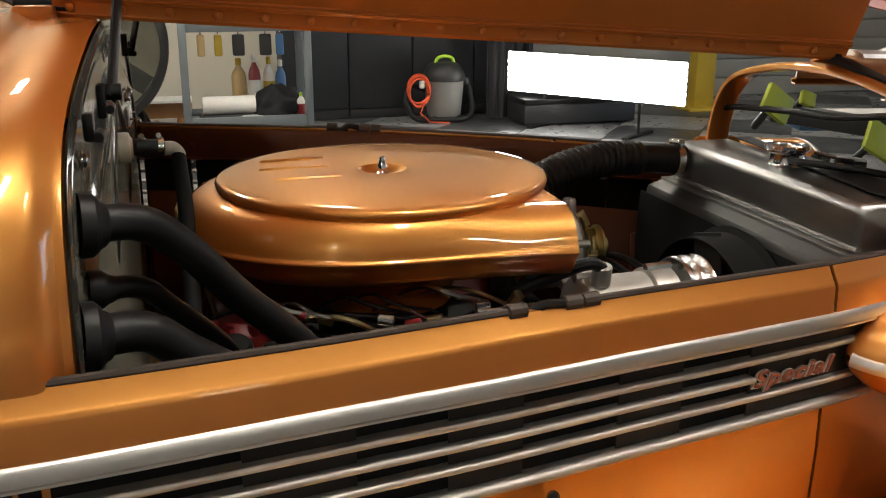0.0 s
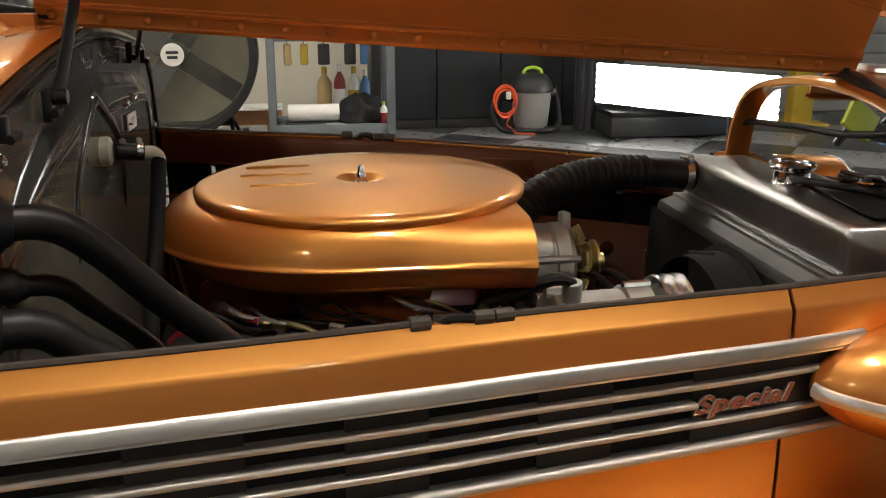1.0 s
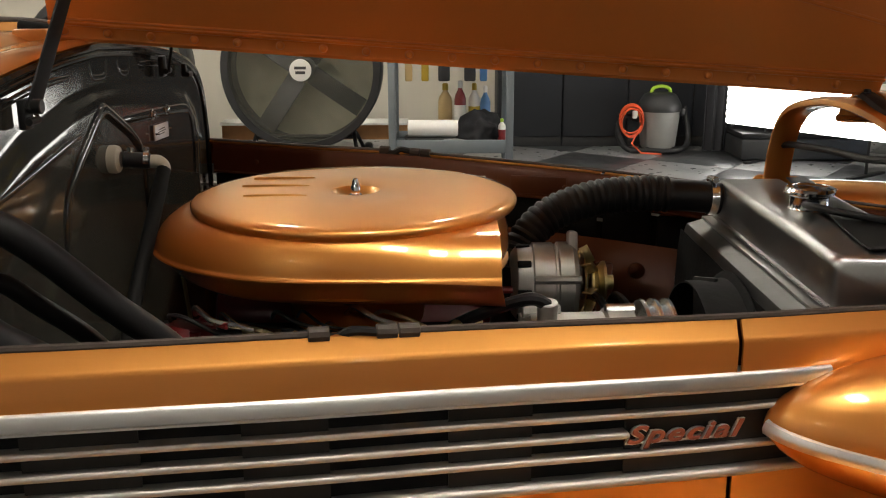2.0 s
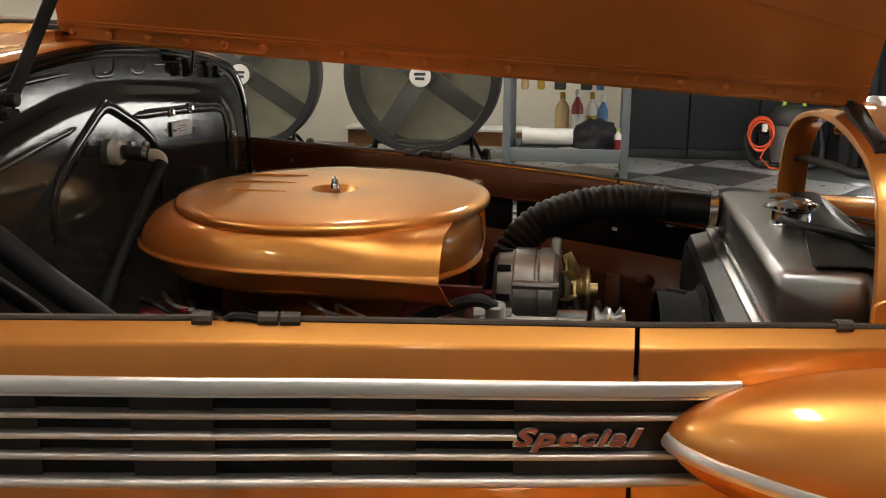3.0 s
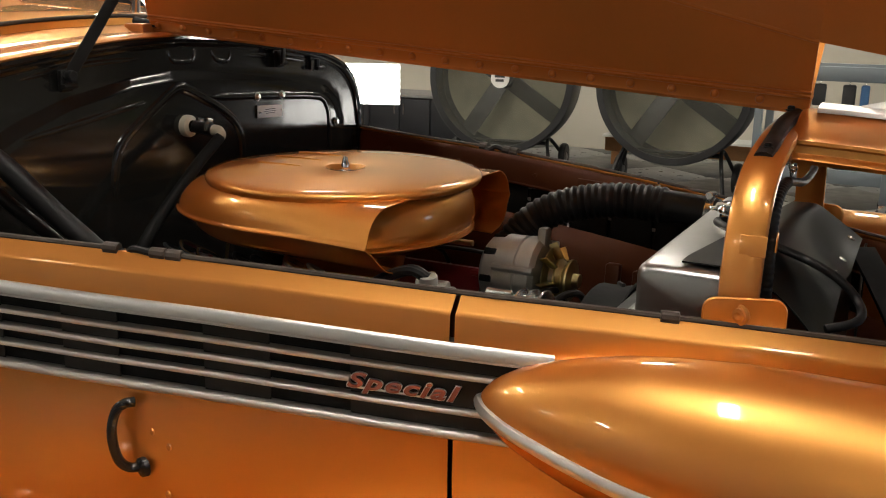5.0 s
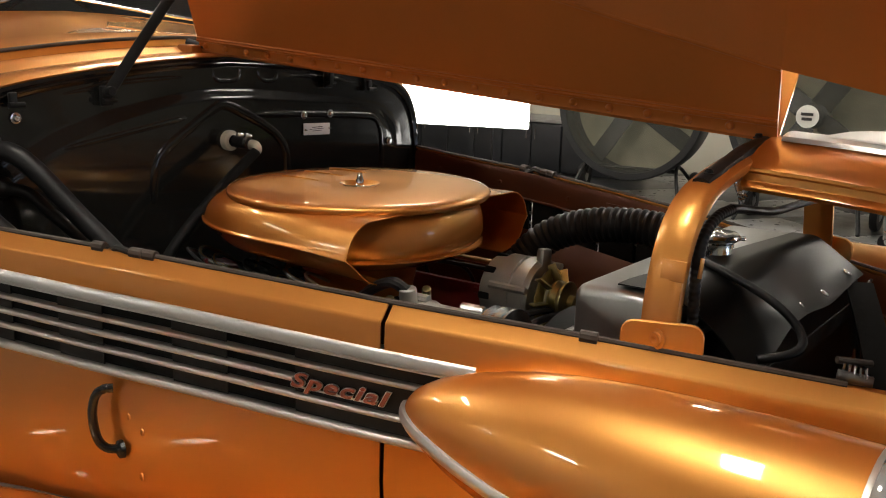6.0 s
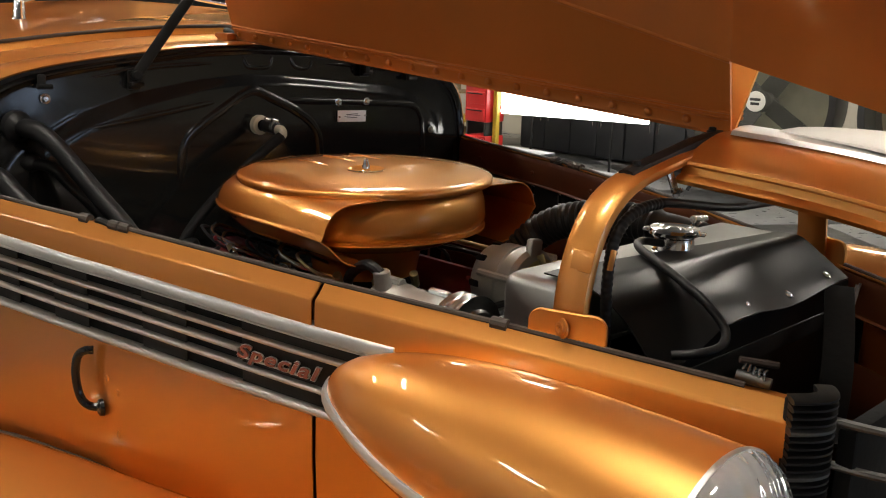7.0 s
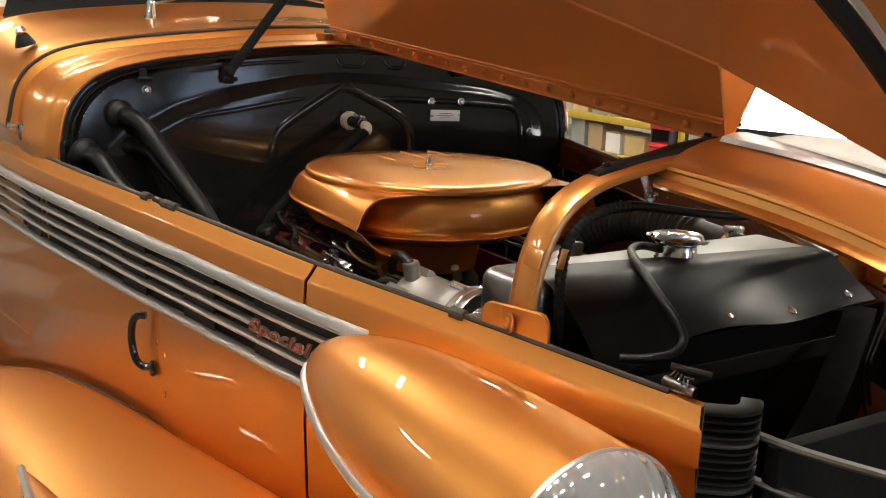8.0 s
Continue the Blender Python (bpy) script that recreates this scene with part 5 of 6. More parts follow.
part("nose_shell", thick(loft([[(1.30, YC + s2 * 0.245, z) for s2 in (-1,)] + [(1.44, YC - 0.16, z - 0.01), (1.52, YC, z - 0.02), (1.44, YC + 0.16, z - 0.01), (1.30, YC + 0.245, z)] for z in (0.62, 0.5, 0.42)]), 0.004), PAINT, car)

# ---- handle on the near side ----
for s in (-1, 1):
    out = lambda x, d: YC + s * (half(x) + OUT + d)
    hpts = spline([(0.331, out(0.331, 0.010), 0.905), (0.325, out(0.325, 0.018), 0.905), (0.317, out(0.317, 0.024), 0.897), (0.310, out(0.31, 0.025), 0.875), (0.309, out(0.309, 0.024), 0.85), (0.313, out(0.313, 0.021), 0.826), (0.321, out(0.321, 0.014), 0.814), (0.330, out(0.33, 0.001), 0.811)], 5)
    handle = part("side_handle", sweep(hpts, ring(0.0065, 10), True, None, (0.3, 1, 0.2)), GLOSS_BLACK, car, "black C-shaped hood side handle")
    part("handle_boss", lathe([(0.014, -0.002), (0.013, 0.004), (0.007, 0.007), (0.0005, 0.008)], (0.331, side_y(0.331, s, 0.002), 0.811), (-0.25, s, 0), 14), GLOSS_BLACK, handle)
    for x, z in ((0.344, 0.862), (0.366, 0.843), (0.362, 0.774)):
        part("blind_plug", lathe([(0.006, -0.001), (0.0055, 0.0012), (0.003, 0.002), (0.0005, 0.0022)], (x, side_y(x, s, 0.0), z), (-0.25, s, 0), 12), PAINT, handle)

# ---- things round the car ----
WHITE_PLASTIC = material("white_plastic", (0.72, 0.71, 0.67), 0.5, vary=0.06, vary_scale=20)
PAPER = material("white_paper_towel", (0.78, 0.77, 0.73), 0.85, vary=0.05, vary_scale=40, bump=0.3, bump_scale=150)
CLOTH = material("black_cloth", (0.012, 0.012, 0.015), 0.9, vary=0.4, vary_scale=20, bump=0.5, bump_scale=60)
BLACK_PLASTIC = material("dull_black_plastic", (0.02, 0.021, 0.022), 0.5, vary=0.2, vary_scale=10)
LIME = material("lime_green_plastic", (0.36, 0.60, 0.04), 0.45, vary=0.1, vary_scale=20)
LIME_PAD = material("olive_lime_pad", (0.30, 0.36, 0.03), 0.6, vary=0.15, vary_scale=15)
CORD = material("orange_cord", (0.75, 0.10, 0.03), 0.5, vary=0.1, vary_scale=40)
YELLOW = material("safety_yellow_paint", (0.46, 0.32, 0.03), 0.5, vary=0.15, vary_scale=6)
GREYPAINT = material("grey_painted_siding", (0.30, 0.30, 0.28), 0.6, vary=0.1, vary_scale=3)
TAN = material("tan_plastic", (0.50, 0.36, 0.16), 0.5, vary=0.1, vary_scale=20)
BLUE = material("blue_plastic", (0.05, 0.14, 0.30), 0.45, vary=0.1, vary_scale=20)
RED_STEEL = material("bright_red_steel", (0.50, 0.018, 0.02), 0.35, vary=0.12, vary_scale=12)
CARDBOARD = material("brown_cardboard", (0.34, 0.25, 0.14), 0.8, vary=0.1, vary_scale=9)
TIMBER = material("orange_brown_timber", (0.36, 0.17, 0.06), 0.5, vary=0.25, vary_scale=14)
PALE_GREY = material("pale_grey_plastic", (0.26, 0.26, 0.25), 0.5, vary=0.1, vary_scale=12)
FAN_WRAP = material("wrinkled_clear_plastic", (0.30, 0.30, 0.24), 0.28, vary=0.3, vary_scale=9)
FAN_WRAP.node_tree.nodes["Principled BSDF"].inputs["Alpha"].default_value = 0.13
FAN_SKIN = material("grey_translucent_cover", (0.25, 0.245, 0.18), 0.4, vary=0.3, vary_scale=6, bump=0.5, bump_scale=14)


def drum_fan(x, y, z, R, yaw):
    """A large wheeled drum fan that looks along -y, turned by yaw."""
    t = thing("drum_fan", (x, y, 0), "large black wheeled drum fan against the wall", "fan", "drum fans")
    ax = Vector((math.sin(radians(yaw)), -math.cos(radians(yaw)), 0))
    sd = Vector((ax.y, -ax.x, 0))
    c = Vector((x, y, z))
    part("drum", thick(lathe([(R * 0.90, 0.17), (R * 0.985, 0.165), (R, 0.14), (R, -0.14), (R * 0.985, -0.165), (R * 0.90, -0.17)], c, ax, 64), 0.012), BLACK_PLASTIC, t, "black drum ring")
    part("back_cover", lathe([(R * 0.90, -0.16), (R * 0.5, -0.175), (0.02, -0.18)], c, ax, 40), FAN_SKIN, t, "grey rear cover")
    for k in range(4):
        a = 2 * math.pi * k / 4 + 0.6
        d = sd * math.cos(a) + Vector((0, 0, math.sin(a)))
        part("blade", flat_bar(c + d * 0.08, c + d * R * 0.88, 0.17, 0.012, ax + d.cross(ax) * 0.4, 0.004), BLACK_PLASTIC, t)
    hub = part("hub", lathe([(0.001, 0.03), (0.08, 0.028), (0.10, 0.0), (0.10, -0.14)], c, ax, 28), BLACK_PLASTIC, t)
    badge = part("badge", lathe([(0.001, 0.172), (0.082, 0.17), (0.085, 0.160)], c, ax, 32), WHITE_PLASTIC, hub, "round white badge")
    for dz, w in ((0.018, 0.09), (-0.018, 0.075)):
        part("badge_mark", box(c + ax * 0.174 + Vector((0, 0, dz)), (w, 0.002, 0.022), 0, Matrix.Rotation(radians(yaw), 3, "Z")), INK, badge)
    cover = []
    for j in range(13):
        r = R * (0.02 + 0.95 * j / 12)
        ring_pts = []
        for k in range(72):
            a = 2 * math.pi * k / 72
            d = sd * math.cos(a) + Vector((0, 0, math.sin(a)))
            fold = noise.fractal(d * 2.6 + Vector((x, j * 0.35, 0)), 1.0, 2.0, 3)
            ring_pts.append(c + d * r + ax * (0.158 + 0.022 * fold * math.sin(math.pi * j / 12)))
        cover.append(ring_pts)
    part("dust_cover", loft(cover, True), FAN_WRAP, t, "wrinkled translucent plastic dust cover")
    for k in (-1, 1):
        part("foot_tube", tube(spline([c + sd * k * R * 0.75 - ax * 0.2 + Vector((0, 0, -z + 0.16)), c + sd * k * R * 0.62 + Vector((0, 0, -R * 0.80)), c + sd * k * R * 0.75 + ax * 0.24 + Vector((0, 0, -z + 0.03))], 6), 0.016, 10), SATIN_BLACK, t)
        w = c + sd * k * R * 0.78 - ax * 0.2
        wheel = part("wheel", lathe([(0.05, -0.03), (0.115, -0.028), (0.125, -0.012), (0.125, 0.012), (0.115, 0.028), (0.05, 0.03)], (w.x, w.y, 0.125), sd, 28), RUBBER, t)
        part("wheel_hub", lathe([(0.001, -0.034), (0.03, -0.033), (0.05, -0.025), (0.05, 0.025), (0.03, 0.033), (0.001, 0.034)], (w.x, w.y, 0.125), sd, 16), PALE_GREY, wheel)
    part("cross_tube", rod(c + sd * R * 0.62 + Vector((0, 0, -R * 0.86)), c - sd * R * 0.62 + Vector((0, 0, -R * 0.86)), 0.018, 10), SATIN_BLACK, t)
    return t


drum_fan(-0.67, 7.5, 0.855, 0.62, 0)
drum_fan(-2.28, 7.8, 0.83, 0.66, 8)


def utility_cart(x0, x1, y0, y1):
    t = thing("utility_cart", ((x0 + x1) / 2, (y0 + y1) / 2, 0), "blue-grey two-shelf utility cart on casters", "cart")
    for x in (x0, x1):
        for y in (y0, y1):
            part("post", box((x, y, 0.60), (0.055, 0.045, 0.90), 0.006), GREYBLUE, t)
            part("caster", lathe([(0.02, -0.018), (0.055, -0.016), (0.06, 0), (0.055, 0.016), (0.02, 0.018)], (x, y, 0.06), (0, 1, 0), 20), RUBBER, t)
            part("caster_fork", box((x, y, 0.115), (0.05, 0.05, 0.07), 0.008), STEEL, t)
    for z in (0.30, 1.0):
        sh = part("shelf", box(((x0 + x1) / 2, (y0 + y1) / 2, z), (x1 - x0, y1 - y0, 0.02), 0.003), GREYBLUE, t)
        for y in (y0, y1):
            part("shelf_lip", box(((x0 + x1) / 2, y, z + 0.015), (x1 - x0, 0.018, 0.10), 0.004), GREYBLUE, sh)
        for x in (x0, x1):
            part("shelf_lip", box((x, (y0 + y1) / 2, z + 0.015), (0.018, y1 - y0, 0.10), 0.004), GREYBLUE, sh)
    return t


utility_cart(0.045, 0.915, 7.0, 7.5)


def bottle(name, x, y, z, r, h, mat, label, cap_mat, band=None):
    b = part(name, lathe([(0.001, 0), (r * 0.95, 0), (r, 0.008), (r, h * 0.68), (r * 0.85, h * 0.76), (r * 0.35, h * 0.86), (r * 0.33, h * 0.9)], (x, y, z), (0, 0, 1), 20), mat)
    tagged(b, label, "bottle")
    part("cap", lathe([(r * 0.42, h * 0.88), (r * 0.42, h * 0.98), (r * 0.3, h), (0.001, h)], (x, y, z), (0, 0, 1), 14), cap_mat, b)
    if band:
        part("label_band", lathe([(r * 1.01, h * 0.15), (r * 1.012, h * 0.17), (r * 1.012, h * 0.58), (r * 1.01, h * 0.6)], (x, y, z), (0, 0, 1), 20), band, b)
    return b




bottle("spray_bottle", 0.44, 7.38, 0.311, 0.055, 0.44, TAN, "tall tan bottle standing on the cart", YELLOW)
bottle("spray_bottle", 0.555, 7.36, 0.311, 0.045, 0.46, RED, "tall dark red bottle on the cart", WHITE_PLASTIC, WHITE_PLASTIC)
bottle("spray_bottle", 0.665, 7.38, 0.311, 0.045, 0.44, WHITE_PLASTIC, "white and yellow bottle on the cart", YELLOW, YELLOW)
bottle("spray_bottle", 0.75, 7.37, 0.311, 0.04, 0.42, BLUE, "blue bottle on the cart", WHITE_PLASTIC)
bottle("spray_bottle", 0.865, 7.10, 0.311, 0.03, 0.20, WHITE_PLASTIC, "small white bottle with a red base", LIME, RED)
roll = tagged(part("paper_roll", lathe([(0.02, -0.19), (0.062, -0.188), (0.065, -0.18), (0.065, 0.18), (0.062, 0.188), (0.02, 0.19)], (0.345, 7.12, 0.436), (1, 0, 0), 28), PAPER), "white paper towel roll lying on the cart", "paper roll")
part("core", lathe([(0.019, -0.192), (0.021, -0.192), (0.021, 0.192), (0.019, 0.192)], (0.345, 7.12, 0.436), (1, 0, 0), 14), TAN, roll)
under = tagged(part("black_case", box((0.33, 7.16, 0.341), (0.40, 0.20, 0.06), 0.012), BLACK_PLASTIC), "flat black case under the paper roll", "case")
part("case_latch", box((0.33, 7.058, 0.345), (0.04, 0.006, 0.02), 0.002), STEEL, under)


def heap(name, centre, size, mat, seed, label, category):
    bm = bmesh.new()
    bmesh.ops.create_icosphere(bm, subdivisions=4, radius=1)
    rng = Vector((seed * 3.1, seed * 1.7, 0))
    for v in bm.verts:
        n = noise.fractal(v.co * 1.6 + rng, 1.0, 2.0, 4)
        v.co *= 1 + 0.32 * n
        v.co.z = max(v.co.z, -0.55)
        v.co = Vector(centre) + Vector((v.co.x * size[0], v.co.y * size[1], (v.co.z + 0.55) * size[2] / 1.5))
    return tagged(part(name, bm, mat, sharp=80), label, category)


heap("cloth_bag", (0.70, 7.16, 0.311), (0.17, 0.12, 0.24), CLOTH, 2, "crumpled black cloth bag on the cart", "bag")
heap("plastic_wrap", (0.50, 7.06, 0.311), (0.12, 0.05, 0.05), PALE_GREY, 5, "crumpled clear plastic wrap on the cart", "wrap")
for k, (x, mat) in enumerate(((0.17, TAN), (0.29, YELLOW), (0.43, BLACK_PLASTIC), (0.62, BLACK_PLASTIC), (0.72, BLUE))):
    b = tagged(part("hanging_brush", box((x, 7.03, 0.87), (0.085 if mat is BLACK_PLASTIC else 0.055, 0.04, 0.15), 0.012), mat), "coloured brush hanging from the cart's top shelf", "brush", "hanging brushes")
    part("brush_hook", rod((x, 7.03, 0.91), (x, 7.02, 0.965), 0.004, 6), STEEL, b)

# dark panelled cupboards along the wall
for k in range(4):
    x = 1.25 + 0.62 * k
    t = thing("tall_cupboard", (x, 9.2, 0), "tall charcoal storage cupboard with flat doors", "cupboard", "charcoal cupboards")
    part("carcass", box((x, 9.28, 1.15), (0.615, 0.5, 2.3), 0.006), CHARCOAL, t)
    part("door", box((x, 9.02, 1.18), (0.60, 0.02, 2.16), 0.004), CHARCOAL, t)
    part("plinth", box((x, 9.04, 0.05), (0.60, 0.03, 0.09), 0.002), BLACK_PLASTIC, t)
    part("door_handle", rod((x + 0.24, 8.995, 1.15), (x + 0.24, 8.995, 1.40), 0.008, 8), SATIN_BLACK, t)

for k in range(4):
    x = -5.2 + 0.72 * k
    t = thing("base_cabinet", (x, 8.7, 0), "low charcoal base cabinet against the wall", "cabinet", "charcoal base cabinets")
    part("carcass", box((x, 8.75, 0.28), (0.71, 0.5, 0.50), 0.006), CHARCOAL, t)
    part("worktop", box((x, 8.74, 0.55), (0.72, 0.54, 0.035), 0.006), PALE_GREY, t)
    for dx in (-0.178, 0.178):
        door = part("door", box((x + dx, 8.49, 0.28), (0.345, 0.02, 0.46), 0.004), CHARCOAL, t)
        part("door_handle", rod((x + dx * 0.3, 8.472, 0.36), (x + dx * 0.3, 8.472, 0.46), 0.006, 8), STEEL, door)
# vacuum with a coil of orange cord
vac = thing("shop_vacuum", (2.42, 8.75, 0), "grey drum vacuum with a black head and lime handle", "vacuum")
part("drum", lathe([(0.001, 0.04), (0.15, 0.04), (0.16, 0.06), (0.19, 0.36), (0.195, 0.38)], (2.42, 8.75, 0), (0, 0, 1), 32), PALE_GREY, vac, "grey tapered drum")
head = part("motor_head", lathe([(0.20, 0.375), (0.205, 0.40), (0.19, 0.45), (0.15, 0.52), (0.10, 0.545), (0.001, 0.55)], (2.42, 8.75, 0), (0, 0, 1), 32), BLACK_PLASTIC, vac, "black motor head")
part("carry_handle", tube(spline([(2.33, 8.72, 0.53), (2.35, 8.72, 0.58), (2.42, 8.72, 0.60), (2.49, 8.72, 0.58), (2.51, 8.72, 0.53)], 6), 0.016, 10), LIME, head, "lime green carry handle")
for dx in (-0.19, 0.19):
    part("latch", box((2.42 + dx, 8.68, 0.37), (0.05, 0.05, 0.07), 0.012), LIME if dx < 0 else BLACK_PLASTIC, vac)
for a in range(45, 405, 90):
    part("caster", lathe([(0.001, -0.02), (0.028, -0.018), (0.028, 0.018), (0.001, 0.02)], (2.42 + 0.17 * math.cos(radians(a)), 8.75 + 0.17 * math.sin(radians(a)), 0.028), (0, 1, 0), 14), BLACK_PLASTIC, vac)
part("vacuum_hose", tube(spline([(2.22, 8.70, 0.30), (2.08, 8.66, 0.33), (2.02, 8.62, 0.20), (2.10, 8.58, 0.05), (2.30, 8.54, 0.035), (2.55, 8.55, 0.035), (2.68, 8.68, 0.1), (2.66, 8.80, 0.40)], 8), 0.026, 10), RUBBER, vac, "black ribbed vacuum hose")
loops = []
for i in range(130):
    a = i * 2 * math.pi / 26
    k = i / 130
    loops.append((2.14 + 0.10 * math.cos(a) * (0.8 + 0.3 * math.sin(3 * k)), 8.60 + 0.02 * math.sin(5 * k), 0.30 + 0.13 * math.sin(a) - 0.02 * math.cos(7 * k)))
loops += [(2.14, 8.55, 0.10), (2.22, 8.50, 0.02), (2.40, 8.48, 0.012)]
cord = part("power_cord", tube(loops, 0.008, 7), CORD, vac, "coil of orange extension cord")
part("plug", box((2.16, 8.57, 0.36), (0.045, 0.04, 0.07), 0.01), WHITE_PLASTIC, cord)

# black block in place of low shadows behind the light bank, grey siding and a yellow column beyond
case = thing("shadow_block", (3.55, 8.35, 0), "low black block standing in for dark shadows behind the light bank", "case")
part("body", box((3.55, 8.35, 0.11), (1.1, 0.5, 0.18), 0.015), BLACK_PLASTIC, case)
part("lid", box((3.55, 8.35, 0.225), (1.1, 0.5, 0.05), 0.012), SATIN_BLACK, case)
for dx in (-0.5, 0.5):
    part("caster", lathe([(0.001, -0.015), (0.02, -0.015), (0.02, 0.015), (0.001, 0.015)], (3.55 + dx, 8.2, 0.02), (0, 1, 0), 12), RUBBER, case)
cur = bmesh.new()
loft([[(2.80 + 0.018 * k, 8.62 + 0.03 * math.sin(k * 1.25), z) for k in range(24)] for z in (0.02, 0.8, 1.6, 2.3)], False, cur)
tagged(part("black_curtain", thick(cur, 0.004), CLOTH), "black cloth curtain hanging to the floor", "curtain")
sid = thing("grey_siding", (6.2, 9.5, 0), "grey horizontal lap siding on the garage wall", "siding", kind="structure")
for k in range(18):
    part("board", box((6.1, 9.545, 0.11 + 0.205 * k), (5.4, 0.03, 0.195), 0.006, Matrix.Rotation(radians(3), 3, "X")), GREYPAINT, sid)
col = thing("lift_column", (5.15, 8.75, 0), "yellow steel lift column on a base plate", "lift column")
part("upright", box((5.15, 8.75, 1.3), (0.22, 0.16, 2.56), 0.012), YELLOW, col)
part("base_plate", box((5.15, 8.75, 0.015), (0.45, 0.4, 0.03), 0.004), YELLOW, col)
# dark low machine with lime covers, past the car's nose
mac = thing("car_lift_arm", (3.35, 4.3, 0), "black lift arm assembly with lime rubber pads", "lift arm")
part("beam", flat_bar((3.02, 4.42, 0.67), (4.6, 3.9, 0.42), 0.12, 0.10, (0, 0, 1), 0.015), BLACK_PLASTIC, mac)
part("carriage", box((4.3, 4.1, 0.25), (0.7, 0.6, 0.5), 0.03), BLACK_PLASTIC, mac)
part("leg", box((3.9, 4.2, 0.28), (0.12, 0.12, 0.56), 0.01), BLACK_PLASTIC, mac)
part("blue_tray", box((3.72, 4.45, 0.575), (0.95, 0.3, 0.05), 0.015, Matrix.Rotation(radians(-14), 3, "Z")), BLUE, mac)
# white panel painted in for a bright strip of light above the tray
part("bright_strip_panel", box((3.74, 4.45, 0.617), (0.90, 0.28, 0.03), 0.012, Matrix.Rotation(radians(-14), 3, "Z")), WHITE_PLASTIC, mac, "white panel on the tray in place of a bright strip of light")
for x, y, z, w, tl in ((2.78, 4.0, 0.77, 0.17, 35), (3.13, 4.25, 0.75, 0.09, 20), (3.40, 4.0, 0.56, 0.20, 30)):
    part("pad", box((x, y, z), (w, 0.03, w * 0.85), 0.008, Matrix.Rotation(radians(tl), 3, "Y") @ Matrix.Rotation(radians(-20), 3, "X")), LIME_PAD, mac, "lime rubber pad")
    part("pad_stem", rod((x, y + 0.03, z), (x + 0.05, y + 0.25, z - 0.15), 0.02, 10), SATIN_BLACK, mac)
# red tool chest, shelving and cases towards the back
chest = thing("tool_chest", (-4.76, 7.02, 0), "narrow red steel tool chest in two tiers", "tool chest")
part("body", box((-4.76, 7.02, 0.20), (0.28, 0.26, 0.28), 0.01), RED_STEEL, chest)
part("upper_body", box((-4.76, 7.02, 0.72), (0.28, 0.26, 0.50), 0.01), RED_STEEL, chest)
for k in range(5):
    dr = part("drawer", box((-4.76, 6.884, (0.13, 0.26, 0.54, 0.70, 0.86)[k]), (0.25, 0.012, 0.115), 0.004), RED_STEEL, chest)
    part("drawer_pull", box((-4.76, 6.872, (0.17, 0.30, 0.58, 0.74, 0.90)[k]), (0.20, 0.012, 0.012), 0.003), SATIN_BLACK, dr)
for dx in (-0.12, 0.12):
    part("frame_post", box((-4.76 + dx, 7.02, 0.5), (0.025, 0.24, 0.94), 0.004), BLACK_PLASTIC, chest)
    part("caster", lathe([(0.001, -0.015), (0.04, -0.015), (0.04, 0.015), (0.001, 0.015)], (-4.76 + dx, 7.02, 0.04), (0, 1, 0), 14), RUBBER, chest)
post = thing("guard_post", (-4.585, 7.0, 0), "yellow steel guard post on a foot plate", "post")
part("upright", box((-4.585, 7.0, 0.55), (0.05, 0.05, 1.08), 0.006), YELLOW, post)
part("foot_plate", box((-4.585, 7.0, 0.006), (0.14, 0.14, 0.012), 0.003), YELLOW, post)
rack = thing("storage_rack", (-5.75, 7.3, 0), "steel storage rack with yellow beams", "rack")
for x in (-6.5, -5.02):
    for y in (7.1, 7.5):
        part("upright", box((x, y, 1.0), (0.05, 0.05, 2.0), 0.005), GREYPAINT, rack)
for z in (0.08, 0.46, 1.0, 1.6):
    for y in (7.085, 7.515):
        part("beam", box((-5.76, y, z), (1.46, 0.04, 0.07), 0.005), YELLOW, rack)
    part("deck", box((-5.76, 7.3, z + 0.025), (1.44, 0.39, 0.018), 0.003), TAN, rack)
rng = random.Random(8)
for z in (0.117, 0.497, 1.037):
    x = -6.38
    for k in range(4):
        w, h = rng.uniform(0.22, 0.30), rng.uniform(0.18, 0.29)
        crate = tagged(part("storage_box", box((x + w / 2, 7.28, z + h / 2), (w, 0.30, h), 0.006), (TAN, PALE_GREY, CARDBOARD, WHITE_PLASTIC)[(k + int(z * 10)) % 4]), "plain storage box on the steel rack", "box", "storage boxes")
        part("lid", box((x + w / 2, 7.28, z + h + 0.008), (w + 0.01, 0.31, 0.02), 0.004), CARDBOARD, crate)
        x += w + 0.06
for x, y, w, d, h, mat, label in ((-3.75, 6.35, 0.55, 0.4, 0.30, BLACK_PLASTIC, "tall black equipment case standing on the floor"), (-2.95, 6.3, 0.5, 0.35, 0.22, BLACK_PLASTIC, "black equipment case standing on the floor")):
    case = tagged(part("equipment_case", box((x, y, h / 2 + 0.002), (w, d, h), 0.02), mat), label, "case")
    part("lid", box((x, y, h + 0.02), (w + 0.01, d + 0.01, 0.04), 0.012), mat, case)
    part("latch", box((x, y - d / 2 - 0.006, h - 0.02), (0.05, 0.012, 0.05), 0.004), STEEL, case)
plank = tagged(part("timber_plank", box((-0.75, 8.75, 0.20), (1.7, 0.22, 0.14), 0.006), TIMBER), "orange-brown timber bench low behind the fans", "bench")
part("pale_edge", box((-0.75, 8.70, 0.285), (1.7, 0.30, 0.025), 0.004), WHITE_PLASTIC, plank, "pale edge strip")
for x in (-1.5, 0.0):
    part("foot", box((x, 8.75, 0.065), (0.08, 0.18, 0.13), 0.004), TIMBER, plank)

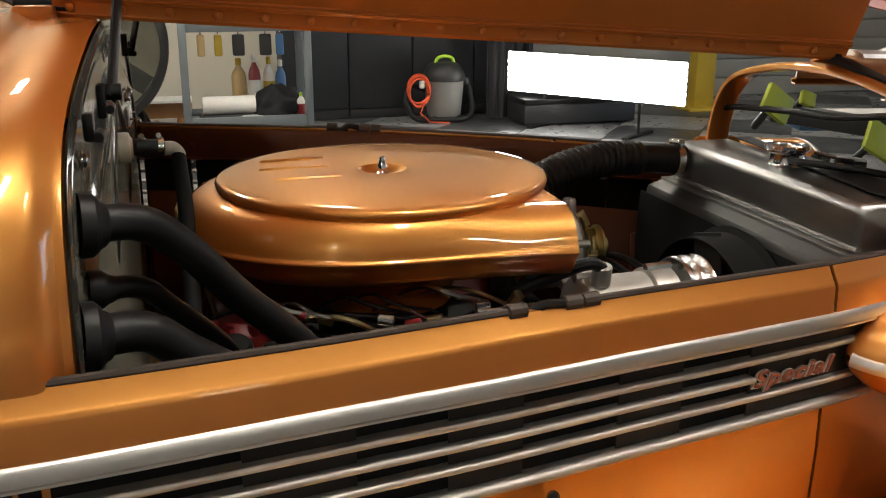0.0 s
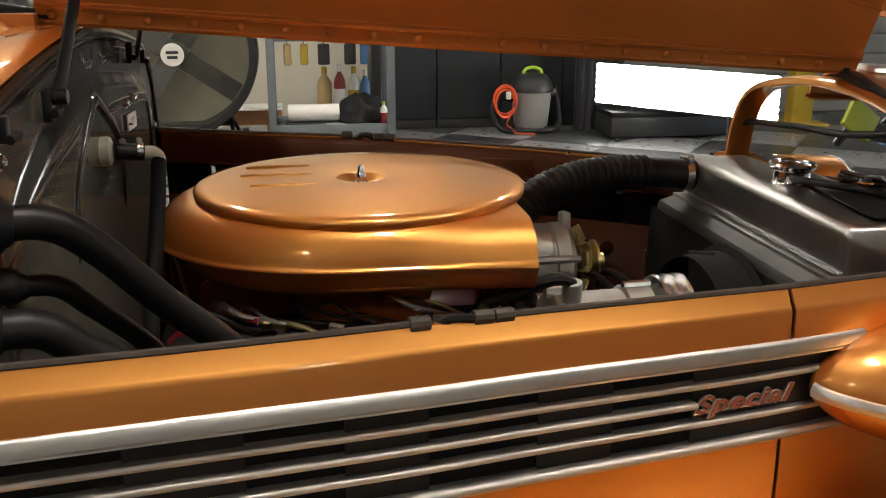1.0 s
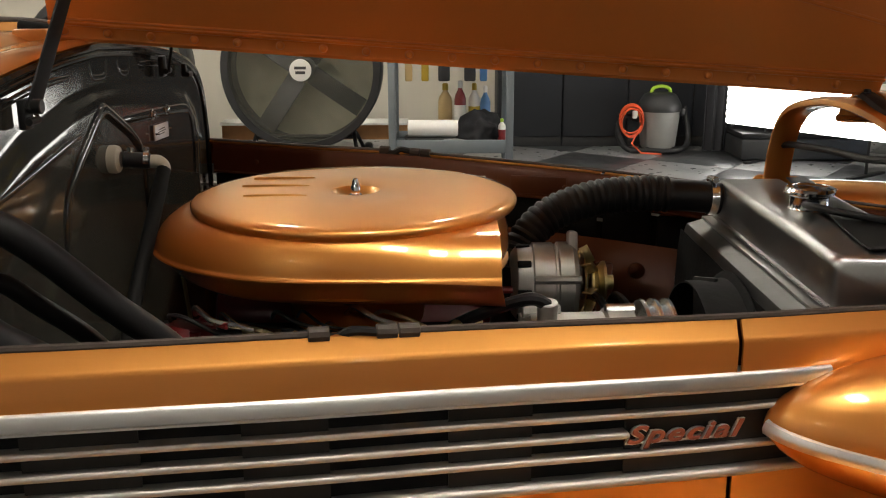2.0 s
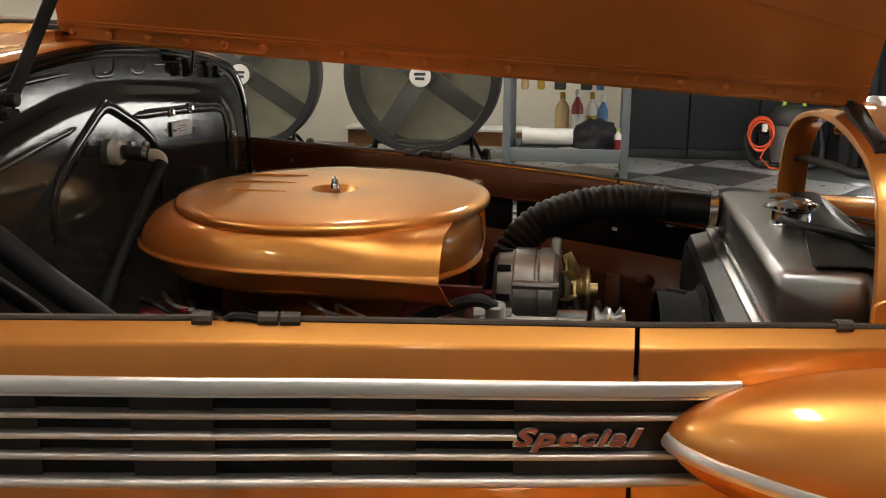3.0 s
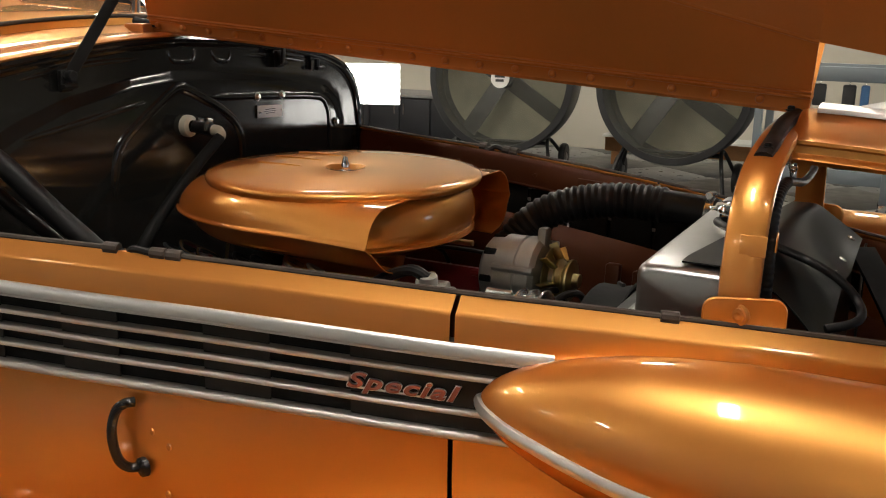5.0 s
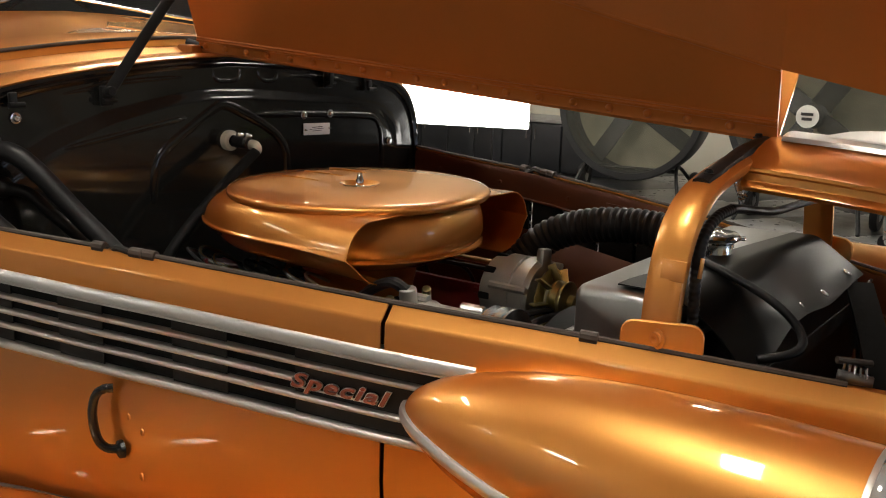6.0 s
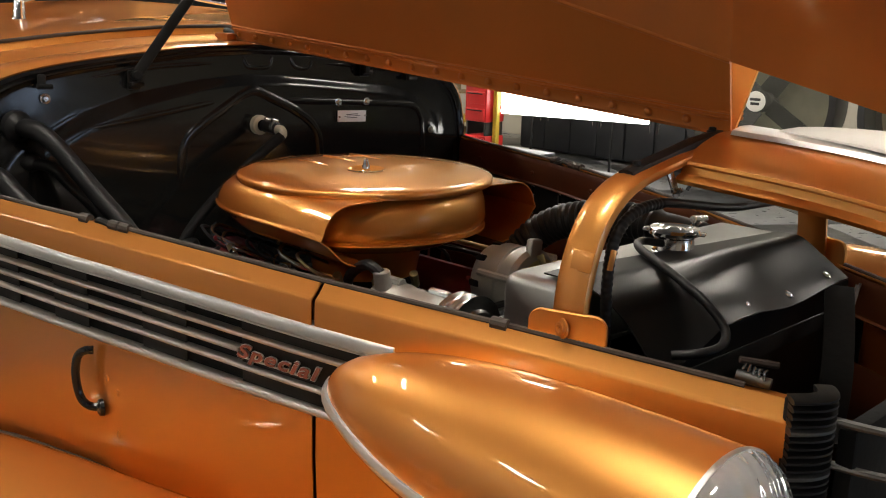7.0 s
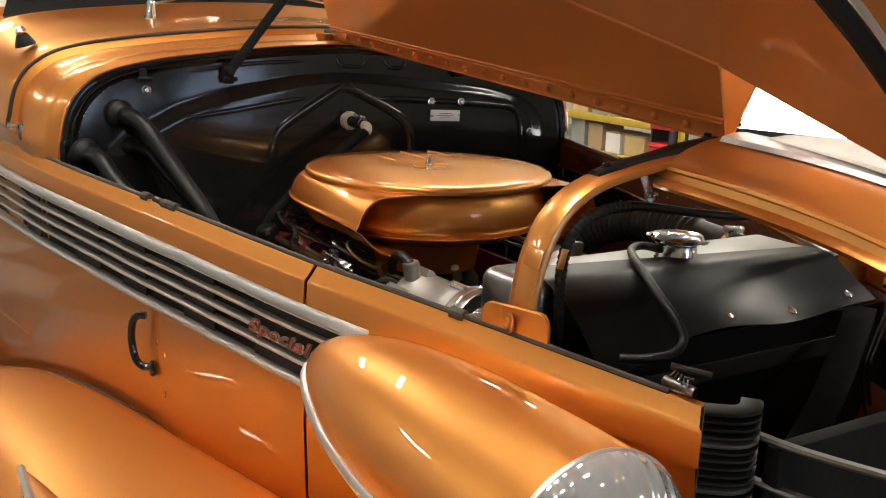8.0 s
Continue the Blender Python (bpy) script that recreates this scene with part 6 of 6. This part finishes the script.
# striped flag hung upright on the wall above the cupboards
FLAG_RED = material("faded_red_cloth", (0.42, 0.05, 0.05), 0.8, vary=0.1, vary_scale=8)
FLAG_WHITE = material("white_cloth", (0.74, 0.72, 0.68), 0.8, vary=0.06, vary_scale=8)
flag = thing("striped_flag", (1.295, 9.56, 2.32), "red and white striped flag hung upright on the wall", "flag")
for k in range(13):
    x0 = 0.84 + 0.07 * k
    rows = [[(x0 + 0.07 * f, 9.56 - 0.014 * math.sin(9 * (x0 + 0.07 * f) + 0.8 * z), z) for f in frange(0, 1, 5)] for z in frange(2.32, 3.78, 8)]
    part("stripe", thick(loft(rows), 0.003), FLAG_RED if k % 2 == 0 else FLAG_WHITE, flag)
part("flag_pole", rod((0.78, 9.55, 3.80), (1.81, 9.55, 3.80), 0.015, 10), TAN, flag)

# ---- checkered floor tiles ----
TILE = 0.75
tile_me = []
for mat in (FLOOR_PALE, FLOOR_DARK):
    b = box((0, 0, -0.004), (TILE - 0.006, TILE - 0.006, 0.012), 0.0025)
    ob = part("tile", b, mat)
    tile_me.append(ob.data)
    bpy.data.objects.remove(ob)
floor_ob = bpy.data.objects["floor"]
spin = Matrix.Rotation(radians(-36), 4, "Z")
rest = [[], []]
for i in range(-16, 17):
    for j in range(-16, 17):
        p = spin @ Vector((i * TILE, j * TILE, 0)) + Vector((1.70, 8.17, 0))
        if not (X0 - 0.3 < p.x < X1 + 0.3 and Y0 - 0.3 < p.y < Y1 + 0.3):
            continue
        k = (i + j + 1) % 2
        if -6 < p.x < 5.5 and p.y > 2.5:
            ob = new("tile", tile_me[k])
            ob.parent = floor_ob
            ob.matrix_basis = Matrix.Translation(p) @ spin
        else:
            rest[k].append(p)
for k, places in enumerate(rest):
    b = bmesh.new()
    for p in places:
        c = [p + spin @ Vector((a * (TILE - 0.006) / 2, d * (TILE - 0.006) / 2, 0.002)) for a, d in ((-1, -1), (1, -1), (1, 1), (-1, 1))]
        b.faces.new([b.verts.new(q) for q in c])
    ob = part("far_tiles", b, (FLOOR_PALE, FLOOR_DARK)[k], floor_ob)
    tagged(ob, kind="stuff")
